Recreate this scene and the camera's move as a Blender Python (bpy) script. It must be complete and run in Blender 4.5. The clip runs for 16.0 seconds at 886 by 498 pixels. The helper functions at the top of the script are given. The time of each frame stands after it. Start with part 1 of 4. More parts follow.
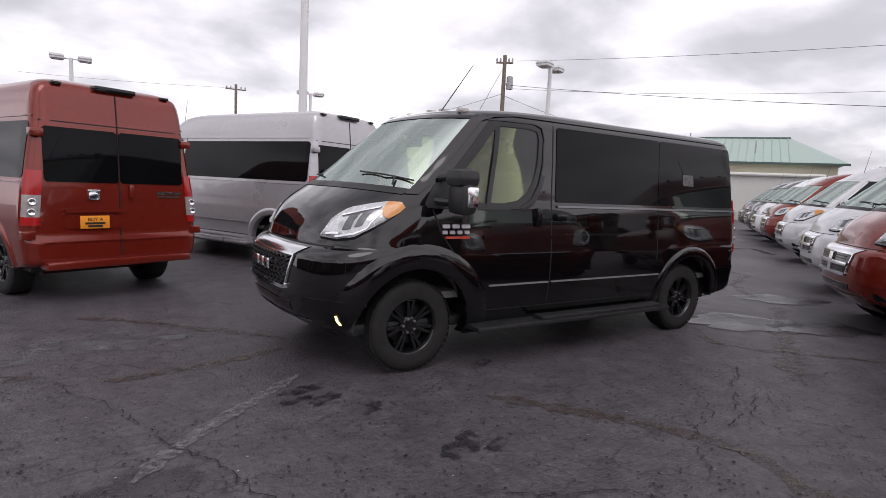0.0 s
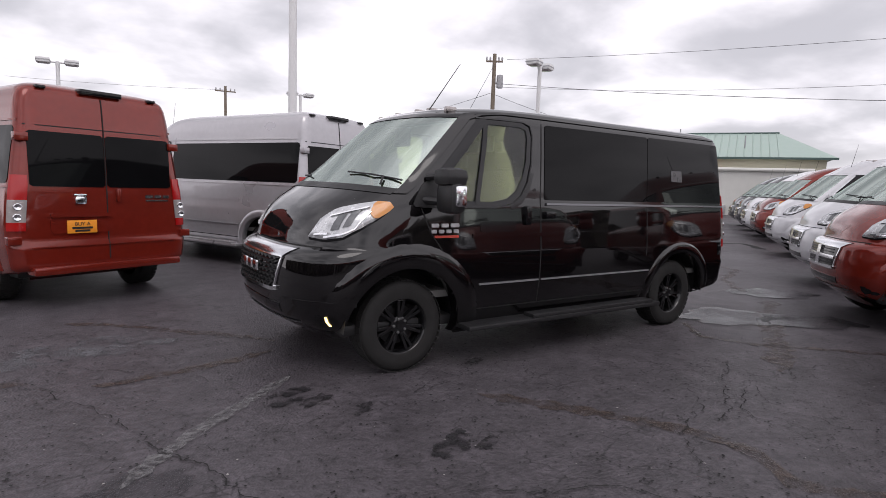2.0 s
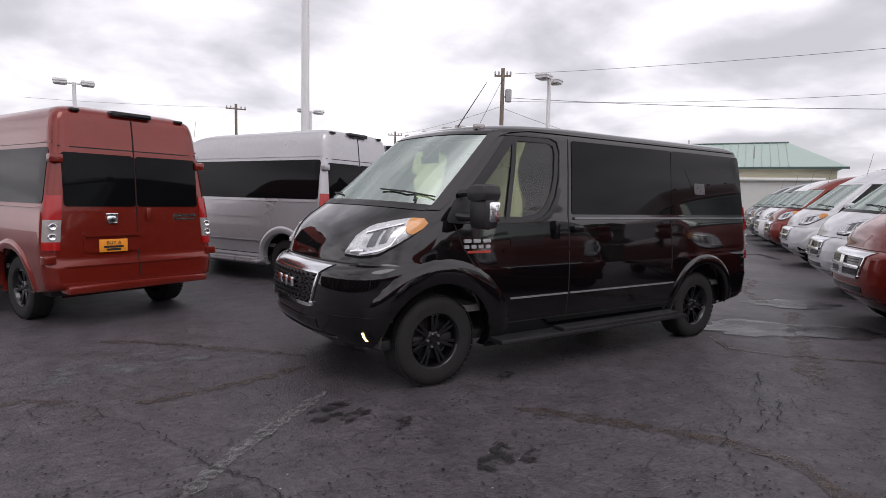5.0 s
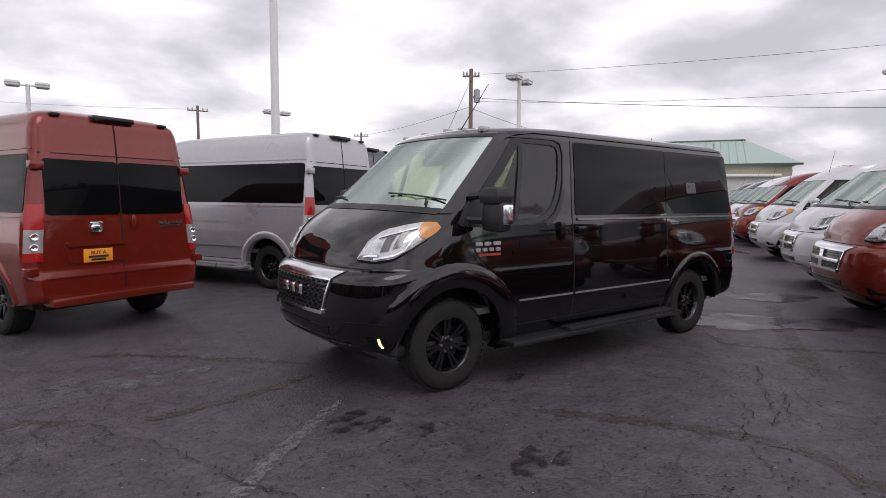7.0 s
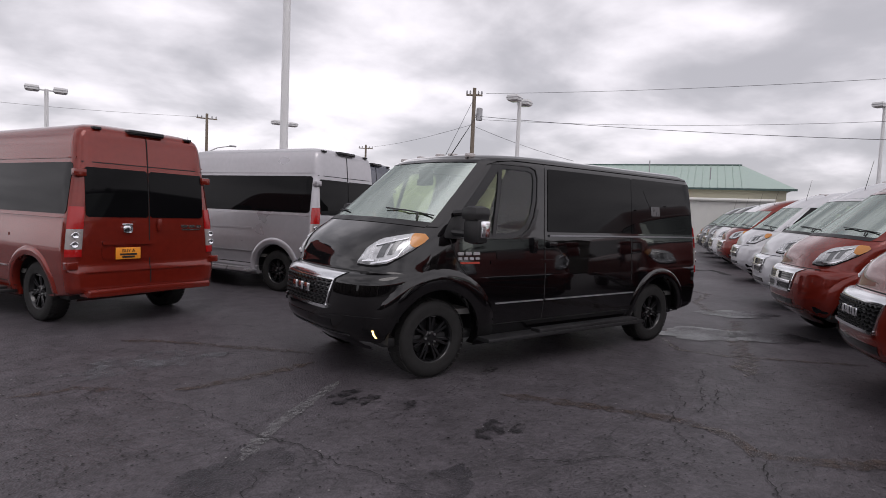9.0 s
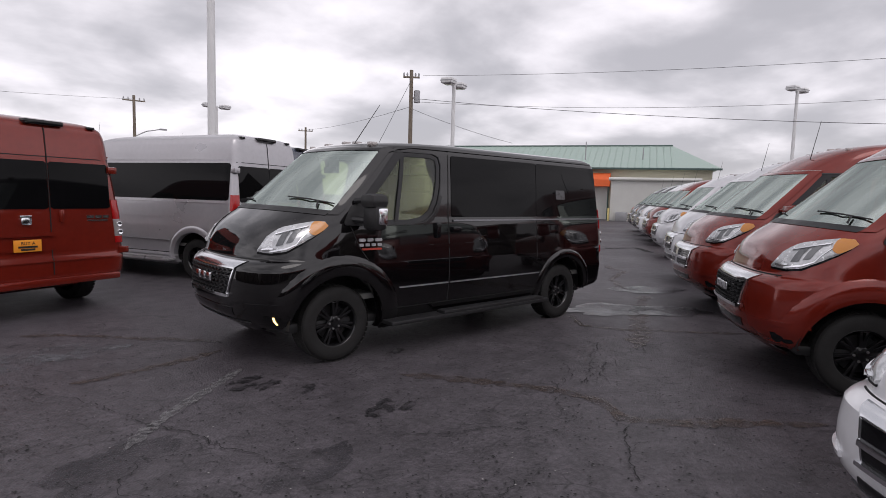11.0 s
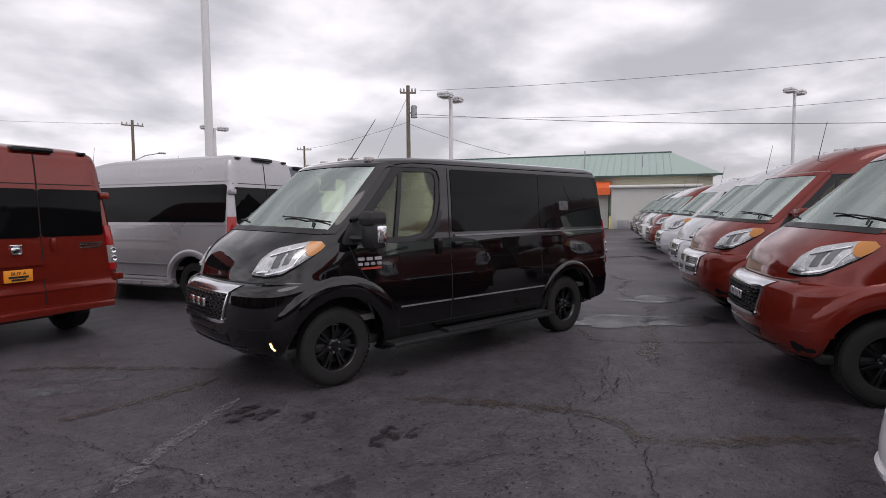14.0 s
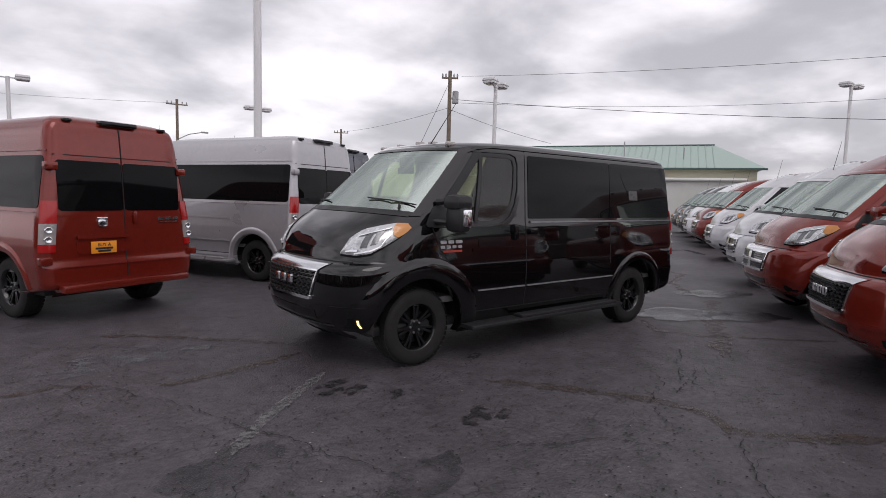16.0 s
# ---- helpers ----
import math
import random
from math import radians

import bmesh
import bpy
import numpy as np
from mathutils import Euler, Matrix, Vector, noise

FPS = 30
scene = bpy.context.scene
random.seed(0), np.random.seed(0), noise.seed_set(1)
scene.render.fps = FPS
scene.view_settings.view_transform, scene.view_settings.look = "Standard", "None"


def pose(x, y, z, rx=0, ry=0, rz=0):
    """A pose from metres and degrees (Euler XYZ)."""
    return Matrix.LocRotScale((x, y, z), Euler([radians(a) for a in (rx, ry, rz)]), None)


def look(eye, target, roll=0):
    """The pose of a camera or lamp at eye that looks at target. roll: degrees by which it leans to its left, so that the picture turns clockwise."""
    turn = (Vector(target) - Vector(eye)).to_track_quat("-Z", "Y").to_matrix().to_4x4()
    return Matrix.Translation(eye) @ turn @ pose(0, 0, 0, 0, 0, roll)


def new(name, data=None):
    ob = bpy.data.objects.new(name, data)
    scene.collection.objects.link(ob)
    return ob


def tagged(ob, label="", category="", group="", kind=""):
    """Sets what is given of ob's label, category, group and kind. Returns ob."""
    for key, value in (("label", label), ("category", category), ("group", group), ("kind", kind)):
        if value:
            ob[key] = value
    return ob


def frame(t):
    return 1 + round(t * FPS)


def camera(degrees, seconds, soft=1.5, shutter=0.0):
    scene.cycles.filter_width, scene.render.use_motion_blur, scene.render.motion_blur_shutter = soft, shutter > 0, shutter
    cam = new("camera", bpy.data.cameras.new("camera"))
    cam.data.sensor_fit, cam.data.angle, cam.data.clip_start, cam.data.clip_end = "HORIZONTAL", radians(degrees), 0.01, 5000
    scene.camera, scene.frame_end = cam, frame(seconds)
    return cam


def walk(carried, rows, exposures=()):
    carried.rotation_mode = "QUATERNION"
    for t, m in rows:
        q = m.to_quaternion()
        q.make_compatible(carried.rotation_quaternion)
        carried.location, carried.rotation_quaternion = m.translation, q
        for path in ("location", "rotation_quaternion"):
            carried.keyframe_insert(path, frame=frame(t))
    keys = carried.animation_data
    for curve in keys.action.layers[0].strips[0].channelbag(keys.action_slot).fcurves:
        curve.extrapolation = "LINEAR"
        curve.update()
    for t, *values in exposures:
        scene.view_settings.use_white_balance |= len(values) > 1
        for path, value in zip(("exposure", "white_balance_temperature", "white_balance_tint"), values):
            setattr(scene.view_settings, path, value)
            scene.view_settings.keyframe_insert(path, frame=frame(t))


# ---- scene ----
cam = camera(75.6, 16.0, 0.6)
PATH = [
    (0, (-2.275, -5.151, 1.540), (-1.253, -3.446, 1.318), 2.84),
    (0.5, (-2.259, -5.155, 1.533), (-1.228, -3.458, 1.288), 2.06),
    (1, (-2.259, -5.149, 1.527), (-1.224, -3.454, 1.287), 2.65),
    (1.5, (-2.261, -5.153, 1.536), (-1.233, -3.454, 1.299), 1.74),
    (2, (-2.246, -5.163, 1.539), (-1.204, -3.471, 1.316), 2.04),
    (2.5, (-2.250, -5.165, 1.538), (-1.215, -3.469, 1.312), 1.31),
    (3, (-2.241, -5.170, 1.536), (-1.203, -3.475, 1.306), 0.72),
    (3.5, (-2.256, -5.157, 1.537), (-1.218, -3.462, 1.318), 1.14),
    (4, (-2.281, -5.157, 1.545), (-1.245, -3.459, 1.339), 0.79),
    (4.5, (-2.370, -5.151, 1.557), (-1.352, -3.440, 1.366), 0.69),
    (4.7, (-2.414, -5.143, 1.556), (-1.402, -3.428, 1.375), 1.06),
    (6.8, (-2.671, -4.824, 1.567), (-1.560, -3.172, 1.379), 1.05),
    (7, (-2.758, -4.884, 1.576), (-1.635, -3.238, 1.401), 0.45),
    (7.5, (-2.894, -5.040, 1.584), (-1.758, -3.401, 1.425), 1.43),
    (8, (-2.965, -5.271, 1.580), (-1.856, -3.610, 1.461), 2.02),
    (8.5, (-3.021, -5.459, 1.552), (-1.943, -3.784, 1.369), 2.11),
    (9, (-3.120, -5.645, 1.600), (-1.998, -3.994, 1.472), 2.40),
    (9.5, (-3.131, -5.899, 1.596), (-1.924, -4.311, 1.451), 2.83),
    (10, (-3.059, -6.046, 1.586), (-1.794, -4.504, 1.440), 2.63),
    (10.2, (-2.949, -6.094, 1.621), (-1.699, -4.543, 1.442), 2.16),
    (12.3, (-2.759, -5.924, 1.679), (-1.466, -4.407, 1.517), 0.48),
    (12.5, (-2.708, -5.904, 1.664), (-1.417, -4.383, 1.521), 0.80),
    (13, (-2.716, -5.910, 1.667), (-1.449, -4.369, 1.518), -0.57),
    (13.5, (-2.717, -5.910, 1.664), (-1.445, -4.375, 1.507), 0.17),
    (14, (-2.722, -5.907, 1.673), (-1.459, -4.361, 1.537), -0.38),
    (14.5, (-2.758, -5.885, 1.669), (-1.519, -4.322, 1.520), 0.73),
    (15, (-2.835, -5.810, 1.661), (-1.633, -4.219, 1.508), 1.64),
    (15.5, (-2.977, -5.724, 1.652), (-1.778, -4.131, 1.490), 3.47),
    (16, (-3.174, -5.639, 1.651), (-1.990, -4.037, 1.468), 1.45),
]
walk(cam, [(t, look(eye, target, roll)) for t, eye, target, roll in PATH], [(0, 0.38, 6500, 15), (4.5, 0.36, 6500, 15), (7.5, 0.22, 6500, 15), (9, 0.09, 6500, 15), (16, 0.09, 6500, 15)])

# ---- world, sun ----
SUN_EL, SUN_AZ = radians(52), radians(200)
world = bpy.data.worlds.new("overcast")
scene.world = world
world.use_nodes = True
wn, wl = world.node_tree.nodes, world.node_tree.links
wn.clear()


def wnode(kind, **inputs):
    n = wn.new(kind)
    for k, v in inputs.items():
        n.inputs[k].default_value = v
    return n


w_out, w_bg = wn.new("ShaderNodeOutputWorld"), wn.new("ShaderNodeBackground")
sky = wn.new("ShaderNodeTexSky")
sky.sky_type, sky.sun_disc, sky.sun_elevation, sky.sun_rotation = "NISHITA", False, SUN_EL, SUN_AZ
sky_dim = wn.new("ShaderNodeMix")
sky_dim.data_type, sky_dim.blend_type = "RGBA", "MULTIPLY"
sky_dim.inputs[0].default_value = 1.0
sky_dim.inputs[7].default_value = (0.1, 0.1, 0.1, 1)
coord, split = wn.new("ShaderNodeTexCoord"), wn.new("ShaderNodeSeparateXYZ")
wl.new(coord.outputs["Generated"], split.inputs[0])
lift = wn.new("ShaderNodeMath")
lift.operation = "ADD"
lift.inputs[1].default_value = 0.26
clampz = wn.new("ShaderNodeMath")
clampz.operation = "MAXIMUM"
clampz.inputs[1].default_value = 0.02
wl.new(split.outputs[2], clampz.inputs[0])
wl.new(clampz.outputs[0], lift.inputs[0])
flat = wn.new("ShaderNodeCombineXYZ")
for k in (0, 1):
    div = wn.new("ShaderNodeMath")
    div.operation = "DIVIDE"
    wl.new(split.outputs[k], div.inputs[0])
    wl.new(lift.outputs[0], div.inputs[1])
    wl.new(div.outputs[0], flat.inputs[k])
clouds = wnode("ShaderNodeTexNoise", Scale=1.6, Detail=6.0, Roughness=0.5, Distortion=0.15)
wl.new(flat.outputs[0], clouds.inputs["Vector"])
banks = wnode("ShaderNodeTexNoise", Scale=0.28, Detail=3.0, Roughness=0.5)
wl.new(flat.outputs[0], banks.inputs["Vector"])
summed = wn.new("ShaderNodeMath")
summed.operation = "ADD"
wl.new(clouds.outputs["Fac"], summed.inputs[0])
wl.new(banks.outputs["Fac"], summed.inputs[1])
ramp = wn.new("ShaderNodeMapRange")
ramp.interpolation_type = "SMOOTHSTEP"
ramp.inputs["From Min"].default_value, ramp.inputs["From Max"].default_value = 0.80, 1.2
ramp.inputs["To Min"].default_value, ramp.inputs["To Max"].default_value = 0.0, 1.0
wl.new(summed.outputs[0], ramp.inputs["Value"])
cloud_mix = wn.new("ShaderNodeMix")
cloud_mix.data_type = "RGBA"
cloud_mix.inputs[6].default_value = (0.5, 0.5, 0.525, 1)
cloud_mix.inputs[7].default_value = (1.18, 1.155, 1.19, 1)
wl.new(ramp.outputs[0], cloud_mix.inputs[0])
cover = wn.new("ShaderNodeMix")
cover.data_type = "RGBA"
cover.inputs[0].default_value = 0.93
wl.new(sky.outputs[0], sky_dim.inputs[6])
wl.new(sky_dim.outputs[2], cover.inputs[6])
wl.new(cloud_mix.outputs[2], cover.inputs[7])
wl.new(cover.outputs[2], w_bg.inputs["Color"])
w_bg.inputs["Strength"].default_value = 1.0
wl.new(w_bg.outputs[0], w_out.inputs[0])

sun = new("sun", bpy.data.lights.new("sun", "SUN"))
sun.data.energy, sun.data.angle, sun.data.color = 0.5, radians(30), (1.0, 0.97, 0.93)
sun.matrix_basis = look((0, 0, 0), (-math.sin(SUN_AZ) * math.cos(SUN_EL), -math.cos(SUN_AZ) * math.cos(SUN_EL), -math.sin(SUN_EL)))


# ---- materials ----
def material(name, color, rough=0.5, metal=0.0, vary=0.0, scale=8.0, bump=0.0, bump_scale=60.0, coat=0.0, emit=0.0, spec=0.5, wear=0.08):
    """A surface with two scales of variation in tone and a fine relief."""
    m = bpy.data.materials.new(name)
    m.use_nodes = True
    nt = m.node_tree
    b = nt.nodes["Principled BSDF"]
    b.inputs["Base Color"].default_value = (*color, 1)
    b.inputs["Roughness"].default_value, b.inputs["Metallic"].default_value = rough, metal
    b.inputs["Coat Weight"].default_value, b.inputs["Coat Roughness"].default_value = coat, 0.03
    b.inputs["Specular IOR Level"].default_value = spec
    if emit:
        b.inputs["Emission Color"].default_value = (*color, 1)
        b.inputs["Emission Strength"].default_value = emit
    tc = nt.nodes.new("ShaderNodeTexCoord")
    if vary:
        noise_a, noise_b = nt.nodes.new("ShaderNodeTexNoise"), nt.nodes.new("ShaderNodeTexNoise")
        noise_a.inputs["Scale"].default_value, noise_b.inputs["Scale"].default_value = scale, scale * 9
        noise_a.inputs["Detail"].default_value = 5
        add = nt.nodes.new("ShaderNodeMath")
        add.operation = "ADD"
        for n in (noise_a, noise_b):
            nt.links.new(tc.outputs["Object"], n.inputs["Vector"])
        nt.links.new(noise_a.outputs["Fac"], add.inputs[0])
        nt.links.new(noise_b.outputs["Fac"], add.inputs[1])
        mr = nt.nodes.new("ShaderNodeMapRange")
        mr.inputs["From Min"].default_value, mr.inputs["From Max"].default_value = 0.6, 1.4
        mr.inputs["To Min"].default_value, mr.inputs["To Max"].default_value = 1 - vary, 1 + vary
        nt.links.new(add.outputs[0], mr.inputs["Value"])
        mix = nt.nodes.new("ShaderNodeMix")
        mix.data_type, mix.blend_type = "RGBA", "MULTIPLY"
        mix.inputs[0].default_value = 1.0
        mix.inputs[6].default_value = (*color, 1)
        nt.links.new(mr.outputs[0], mix.inputs[7])
        nt.links.new(mix.outputs[2], b.inputs["Base Color"])
        rr = nt.nodes.new("ShaderNodeMapRange")
        rr.inputs["From Min"].default_value, rr.inputs["From Max"].default_value = 0.3, 0.7
        rr.inputs["To Min"].default_value, rr.inputs["To Max"].default_value = max(0.0, rough - wear * (1 + vary)), min(1, rough + wear * (1 + vary))
        nt.links.new(noise_a.outputs["Fac"], rr.inputs["Value"])
        nt.links.new(rr.outputs[0], b.inputs["Roughness"])
    if bump:
        nb, bp = nt.nodes.new("ShaderNodeTexNoise"), nt.nodes.new("ShaderNodeBump")
        nb.inputs["Scale"].default_value, nb.inputs["Detail"].default_value = bump_scale, 4
        bp.inputs["Strength"].default_value, bp.inputs["Distance"].default_value = bump, 0.01
        nt.links.new(tc.outputs["Object"], nb.inputs["Vector"])
        nt.links.new(nb.outputs["Fac"], bp.inputs["Height"])
        nt.links.new(bp.outputs[0], b.inputs["Normal"])
    return m


def clear_glass(name, tint, gloss=1.0, sheen=(1, 1, 1)):
    m = bpy.data.materials.new(name)
    m.use_nodes = True
    nt = m.node_tree
    nt.nodes.clear()
    out, mix = nt.nodes.new("ShaderNodeOutputMaterial"), nt.nodes.new("ShaderNodeMixShader")
    tr, gl, fr = nt.nodes.new("ShaderNodeBsdfTransparent"), nt.nodes.new("ShaderNodeBsdfGlossy"), nt.nodes.new("ShaderNodeFresnel")
    tr.inputs["Color"].default_value = (*tint, 1)
    gl.inputs["Roughness"].default_value = 0.02
    gl.inputs["Color"].default_value = (*sheen, 1)
    fr.inputs["IOR"].default_value = 1.45 + 0.35 * gloss
    nt.links.new(fr.outputs[0], mix.inputs[0])
    nt.links.new(tr.outputs[0], mix.inputs[1])
    nt.links.new(gl.outputs[0], mix.inputs[2])
    nt.links.new(mix.outputs[0], out.inputs[0])
    return m


PAINT_BLACK = material("black_paint", (0.0035, 0.003, 0.0035), 0.05, coat=0.6, spec=0.3, vary=0.15, scale=1.2, wear=0.02)
PAINT_RED = material("copper_red_paint", (0.175, 0.0165, 0.009), 0.16, 0.25, coat=0.6, spec=0.35, vary=0.12, scale=1.5, wear=0.03)
PAINT_SILVER = material("silver_paint", (0.42, 0.41, 0.43), 0.33, 0.45, coat=0.8, vary=0.06, scale=1.5)
PAINT_BRIGHT = material("bright_silver_paint", (0.58, 0.58, 0.6), 0.35, 0.3, coat=0.8, vary=0.05, scale=1.5)
PAINT_WHITE = material("white_paint", (0.7, 0.7, 0.72), 0.3, coat=0.8, vary=0.04, scale=1.5)
PAINT_GREY = material("dark_grey_paint", (0.035, 0.036, 0.04), 0.25, 0.3, coat=1.0, vary=0.1, scale=1.5)
PAINT_BLUE = material("dark_blue_grey_paint", (0.03, 0.036, 0.06), 0.25, 0.3, coat=1.0, vary=0.1, scale=1.5)
PLASTIC = material("black_plastic", (0.012, 0.012, 0.013), 0.5, vary=0.2, scale=6, bump=0.1, bump_scale=300)
GLOSS_BLACK = material("gloss_black", (0.006, 0.006, 0.007), 0.12, coat=0.15, spec=0.3)
SEAM = material("panel_gap", (0.004, 0.004, 0.004), 0.8)
RUBBER = material("tyre_rubber", (0.009, 0.0086, 0.0085), 0.8, vary=0.3, scale=7, bump=0.25, bump_scale=90)
RIM = material("satin_black_rim", (0.008, 0.008, 0.009), 0.22, 0.4, coat=0.5)
BOLT = material("steel_bolt", (0.45, 0.45, 0.45), 0.3, 1.0)
CHROME = material("chrome", (0.8, 0.81, 0.83), 0.16, 1.0)
RAIL = material("rail_highlight_and_lip", (0.16, 0.16, 0.17), 0.3, 0.7)
BRUSHED = material("pale_stripe", (0.42, 0.42, 0.44), 0.3, 0.6)
TINT = material("privacy_glass", (0.004, 0.004, 0.0045), 0.012, spec=0.11, vary=0.05, scale=2, wear=0.008)
GLASS = clear_glass("windscreen_glass", (0.7, 0.8, 0.74), 11.5, (0.86, 0.97, 0.91))
DOOR_GLASS = clear_glass("door_glass", (0.56, 0.6, 0.42), 0.15)
LENS = clear_glass("lamp_lens", (0.93, 0.94, 0.95), 0.2)
LAMP_BODY = material("lamp_reflector", (0.55, 0.56, 0.57), 0.22, 0.5, vary=0.3, scale=22)
LAMP_DARK = material("lamp_bowl", (0.16, 0.165, 0.17), 0.15, 0.6, vary=0.2, scale=30)
AMBER = material("amber_lens", (0.55, 0.22, 0.04), 0.15, coat=0.6)
TAIL_RED = material("red_lens", (0.36, 0.006, 0.006), 0.2, coat=0.3)
TAIL_CLEAR = material("clear_lens", (0.36, 0.33, 0.32), 0.2, 0.3, coat=0.8, vary=0.15, scale=30)
FOG_ON = material("fog_lamp_lit", (1.0, 0.72, 0.25), 0.2, emit=3.0)
SEAT = material("tan_seat_leather", (0.24, 0.22, 0.12), 0.55, vary=0.15, scale=6, bump=0.1, bump_scale=120)
TRIM_GREY = material("grey_cabin_trim", (0.12, 0.12, 0.115), 0.65, vary=0.1, scale=6)
HEADLINER = material("pale_headliner", (0.5, 0.5, 0.47), 0.9, vary=0.06, scale=6)
BACKING = material("tan_glass_backing", (0.2, 0.19, 0.07), 0.8, vary=0.1, scale=5)
PAPER = material("white_paper", (0.8, 0.8, 0.8), 0.7)
ORANGE = material("orange_plate", (0.85, 0.3, 0.02), 0.45, vary=0.05, scale=20)
INK = material("black_ink", (0.01, 0.01, 0.01), 0.6)
BADGE_RED = material("red_badge", (0.45, 0.05, 0.03), 0.3)


# ---- mesh helpers ----
def part(name, bm, mat, parent=None, label="", smooth=True, angle=40):
    """One mesh object out of a bmesh, under a thing or part."""
    me = bpy.data.meshes.new(name)
    bmesh.ops.recalc_face_normals(bm, faces=bm.faces)
    bm.to_mesh(me)
    bm.free()
    for m in mat if isinstance(mat, (list, tuple)) else [mat]:
        me.materials.append(m)
    if smooth:
        me.polygons.foreach_set("use_smooth", [True] * len(me.polygons))
        me.set_sharp_from_angle(angle=radians(angle))
    ob = new(name, me)
    ob.parent = parent
    if label:
        tagged(ob, label)
    return ob


def thing(name, m, label, category, group="", kind=""):
    ob = new(name)
    ob.matrix_basis = m
    ob.empty_display_size = 0.2
    return tagged(ob, label, category, group, kind)


def add_box(bm, lo, hi, bevel=0.0, turn=None, about=None):
    made = bmesh.ops.create_cube(bm, size=1.0)
    c, d = [(a + b) / 2 for a, b in zip(lo, hi)], [b - a for a, b in zip(lo, hi)]
    for v in made["verts"]:
        v.co = Vector((c[i] + v.co[i] * d[i] for i in range(3)))
    verts = made["verts"]
    if bevel:
        edges = list({e for v in verts for e in v.link_edges})
        got = bmesh.ops.bevel(bm, geom=edges, offset=bevel, segments=2, affect="EDGES", profile=0.6)
        verts = list({v for f in got["faces"] for v in f.verts} | {v for v in verts if v.is_valid})
    if turn is not None:
        bmesh.ops.rotate(bm, cent=about or c, matrix=turn, verts=[v for v in verts if v.is_valid])
    return verts


def box(lo, hi, bevel=0.0, turn=None, about=None):
    bm = bmesh.new()
    add_box(bm, lo, hi, bevel, turn, about)
    return bm


def lathe(profile, seg=40, axis="y", at=(0, 0, 0)):
    """Turns a profile of (radius, height) round an axis."""
    bm = bmesh.new()
    rings = []
    for r, h in profile:
        ring = []
        for i in range(seg):
            a = 2 * math.pi * i / seg
            p = {"y": (r * math.cos(a), h, r * math.sin(a)), "z": (r * math.cos(a), r * math.sin(a), h), "x": (h, r * math.cos(a), r * math.sin(a))}[axis]
            ring.append(bm.verts.new(Vector(p) + Vector(at)))
        rings.append(ring)
    for a, b in zip(rings, rings[1:]):
        for i in range(seg):
            bm.faces.new((a[i], a[(i + 1) % seg], b[(i + 1) % seg], b[i]))
    return bm


def tube(points, r, seg=6, r_end=None):
    """A round bar along a line of points."""
    bm = bmesh.new()
    pts = [Vector(p) for p in points]
    rings = []
    for i, p in enumerate(pts):
        d = (pts[min(i + 1, len(pts) - 1)] - pts[max(i - 1, 0)]).normalized()
        side = d.cross(Vector((0, 0, 1)) if abs(d.z) < 0.9 else Vector((1, 0, 0))).normalized()
        up = side.cross(d)
        rad = r if r_end is None else r + (r_end - r) * i / (len(pts) - 1)
        rings.append([bm.verts.new(p + (side * math.cos(2 * math.pi * k / seg) + up * math.sin(2 * math.pi * k / seg)) * rad) for k in range(seg)])
    for a, b in zip(rings, rings[1:]):
        for k in range(seg):
            bm.faces.new((a[k], a[(k + 1) % seg], b[(k + 1) % seg], b[k]))
    bm.faces.new(rings[0][::-1])
    bm.faces.new(rings[-1])
    return bm


def merge(*bms):
    out = bmesh.new()
    for b in bms:
        me = bpy.data.meshes.new("tmp")
        b.to_mesh(me)
        b.free()
        out.from_mesh(me)
        bpy.data.meshes.remove(me)
    return out


def sheet(rows, thick):
    """A solid from a grid of (outer, inner) point pairs: rows of pairs."""
    bm = bmesh.new()
    outer = [[bm.verts.new(o) for o, _ in row] for row in rows]
    inner = [[bm.verts.new(i) for _, i in row] for row in rows]
    n, m = len(rows), len(rows[0])
    for g in (outer, inner):
        for a in range(n - 1):
            for b in range(m - 1):
                bm.faces.new((g[a][b], g[a][b + 1], g[a + 1][b + 1], g[a + 1][b]))
    rim = [(a, 0) for a in range(n)] + [(n - 1, b) for b in range(1, m)] + [(a, m - 1) for a in range(n - 2, -1, -1)] + [(0, b) for b in range(m - 2, 0, -1)]
    for k in range(len(rim)):
        (a, b), (c, d) = rim[k], rim[(k + 1) % len(rim)]
        bm.faces.new((outer[a][b], outer[c][d], inner[c][d], inner[a][b]))
    return bm


# ---- the van ----
def screen_edge(z):
    """Angle of the windscreen's side edge at a height."""
    return float(np.interp(z, (1.5, 1.75, 2.25), (69, 64, 58)))


def screen_foot(a):
    """Height of the lower edge of the windscreen, which dips towards its corners."""
    return 1.585 - 0.03 * (a / 60) ** 2


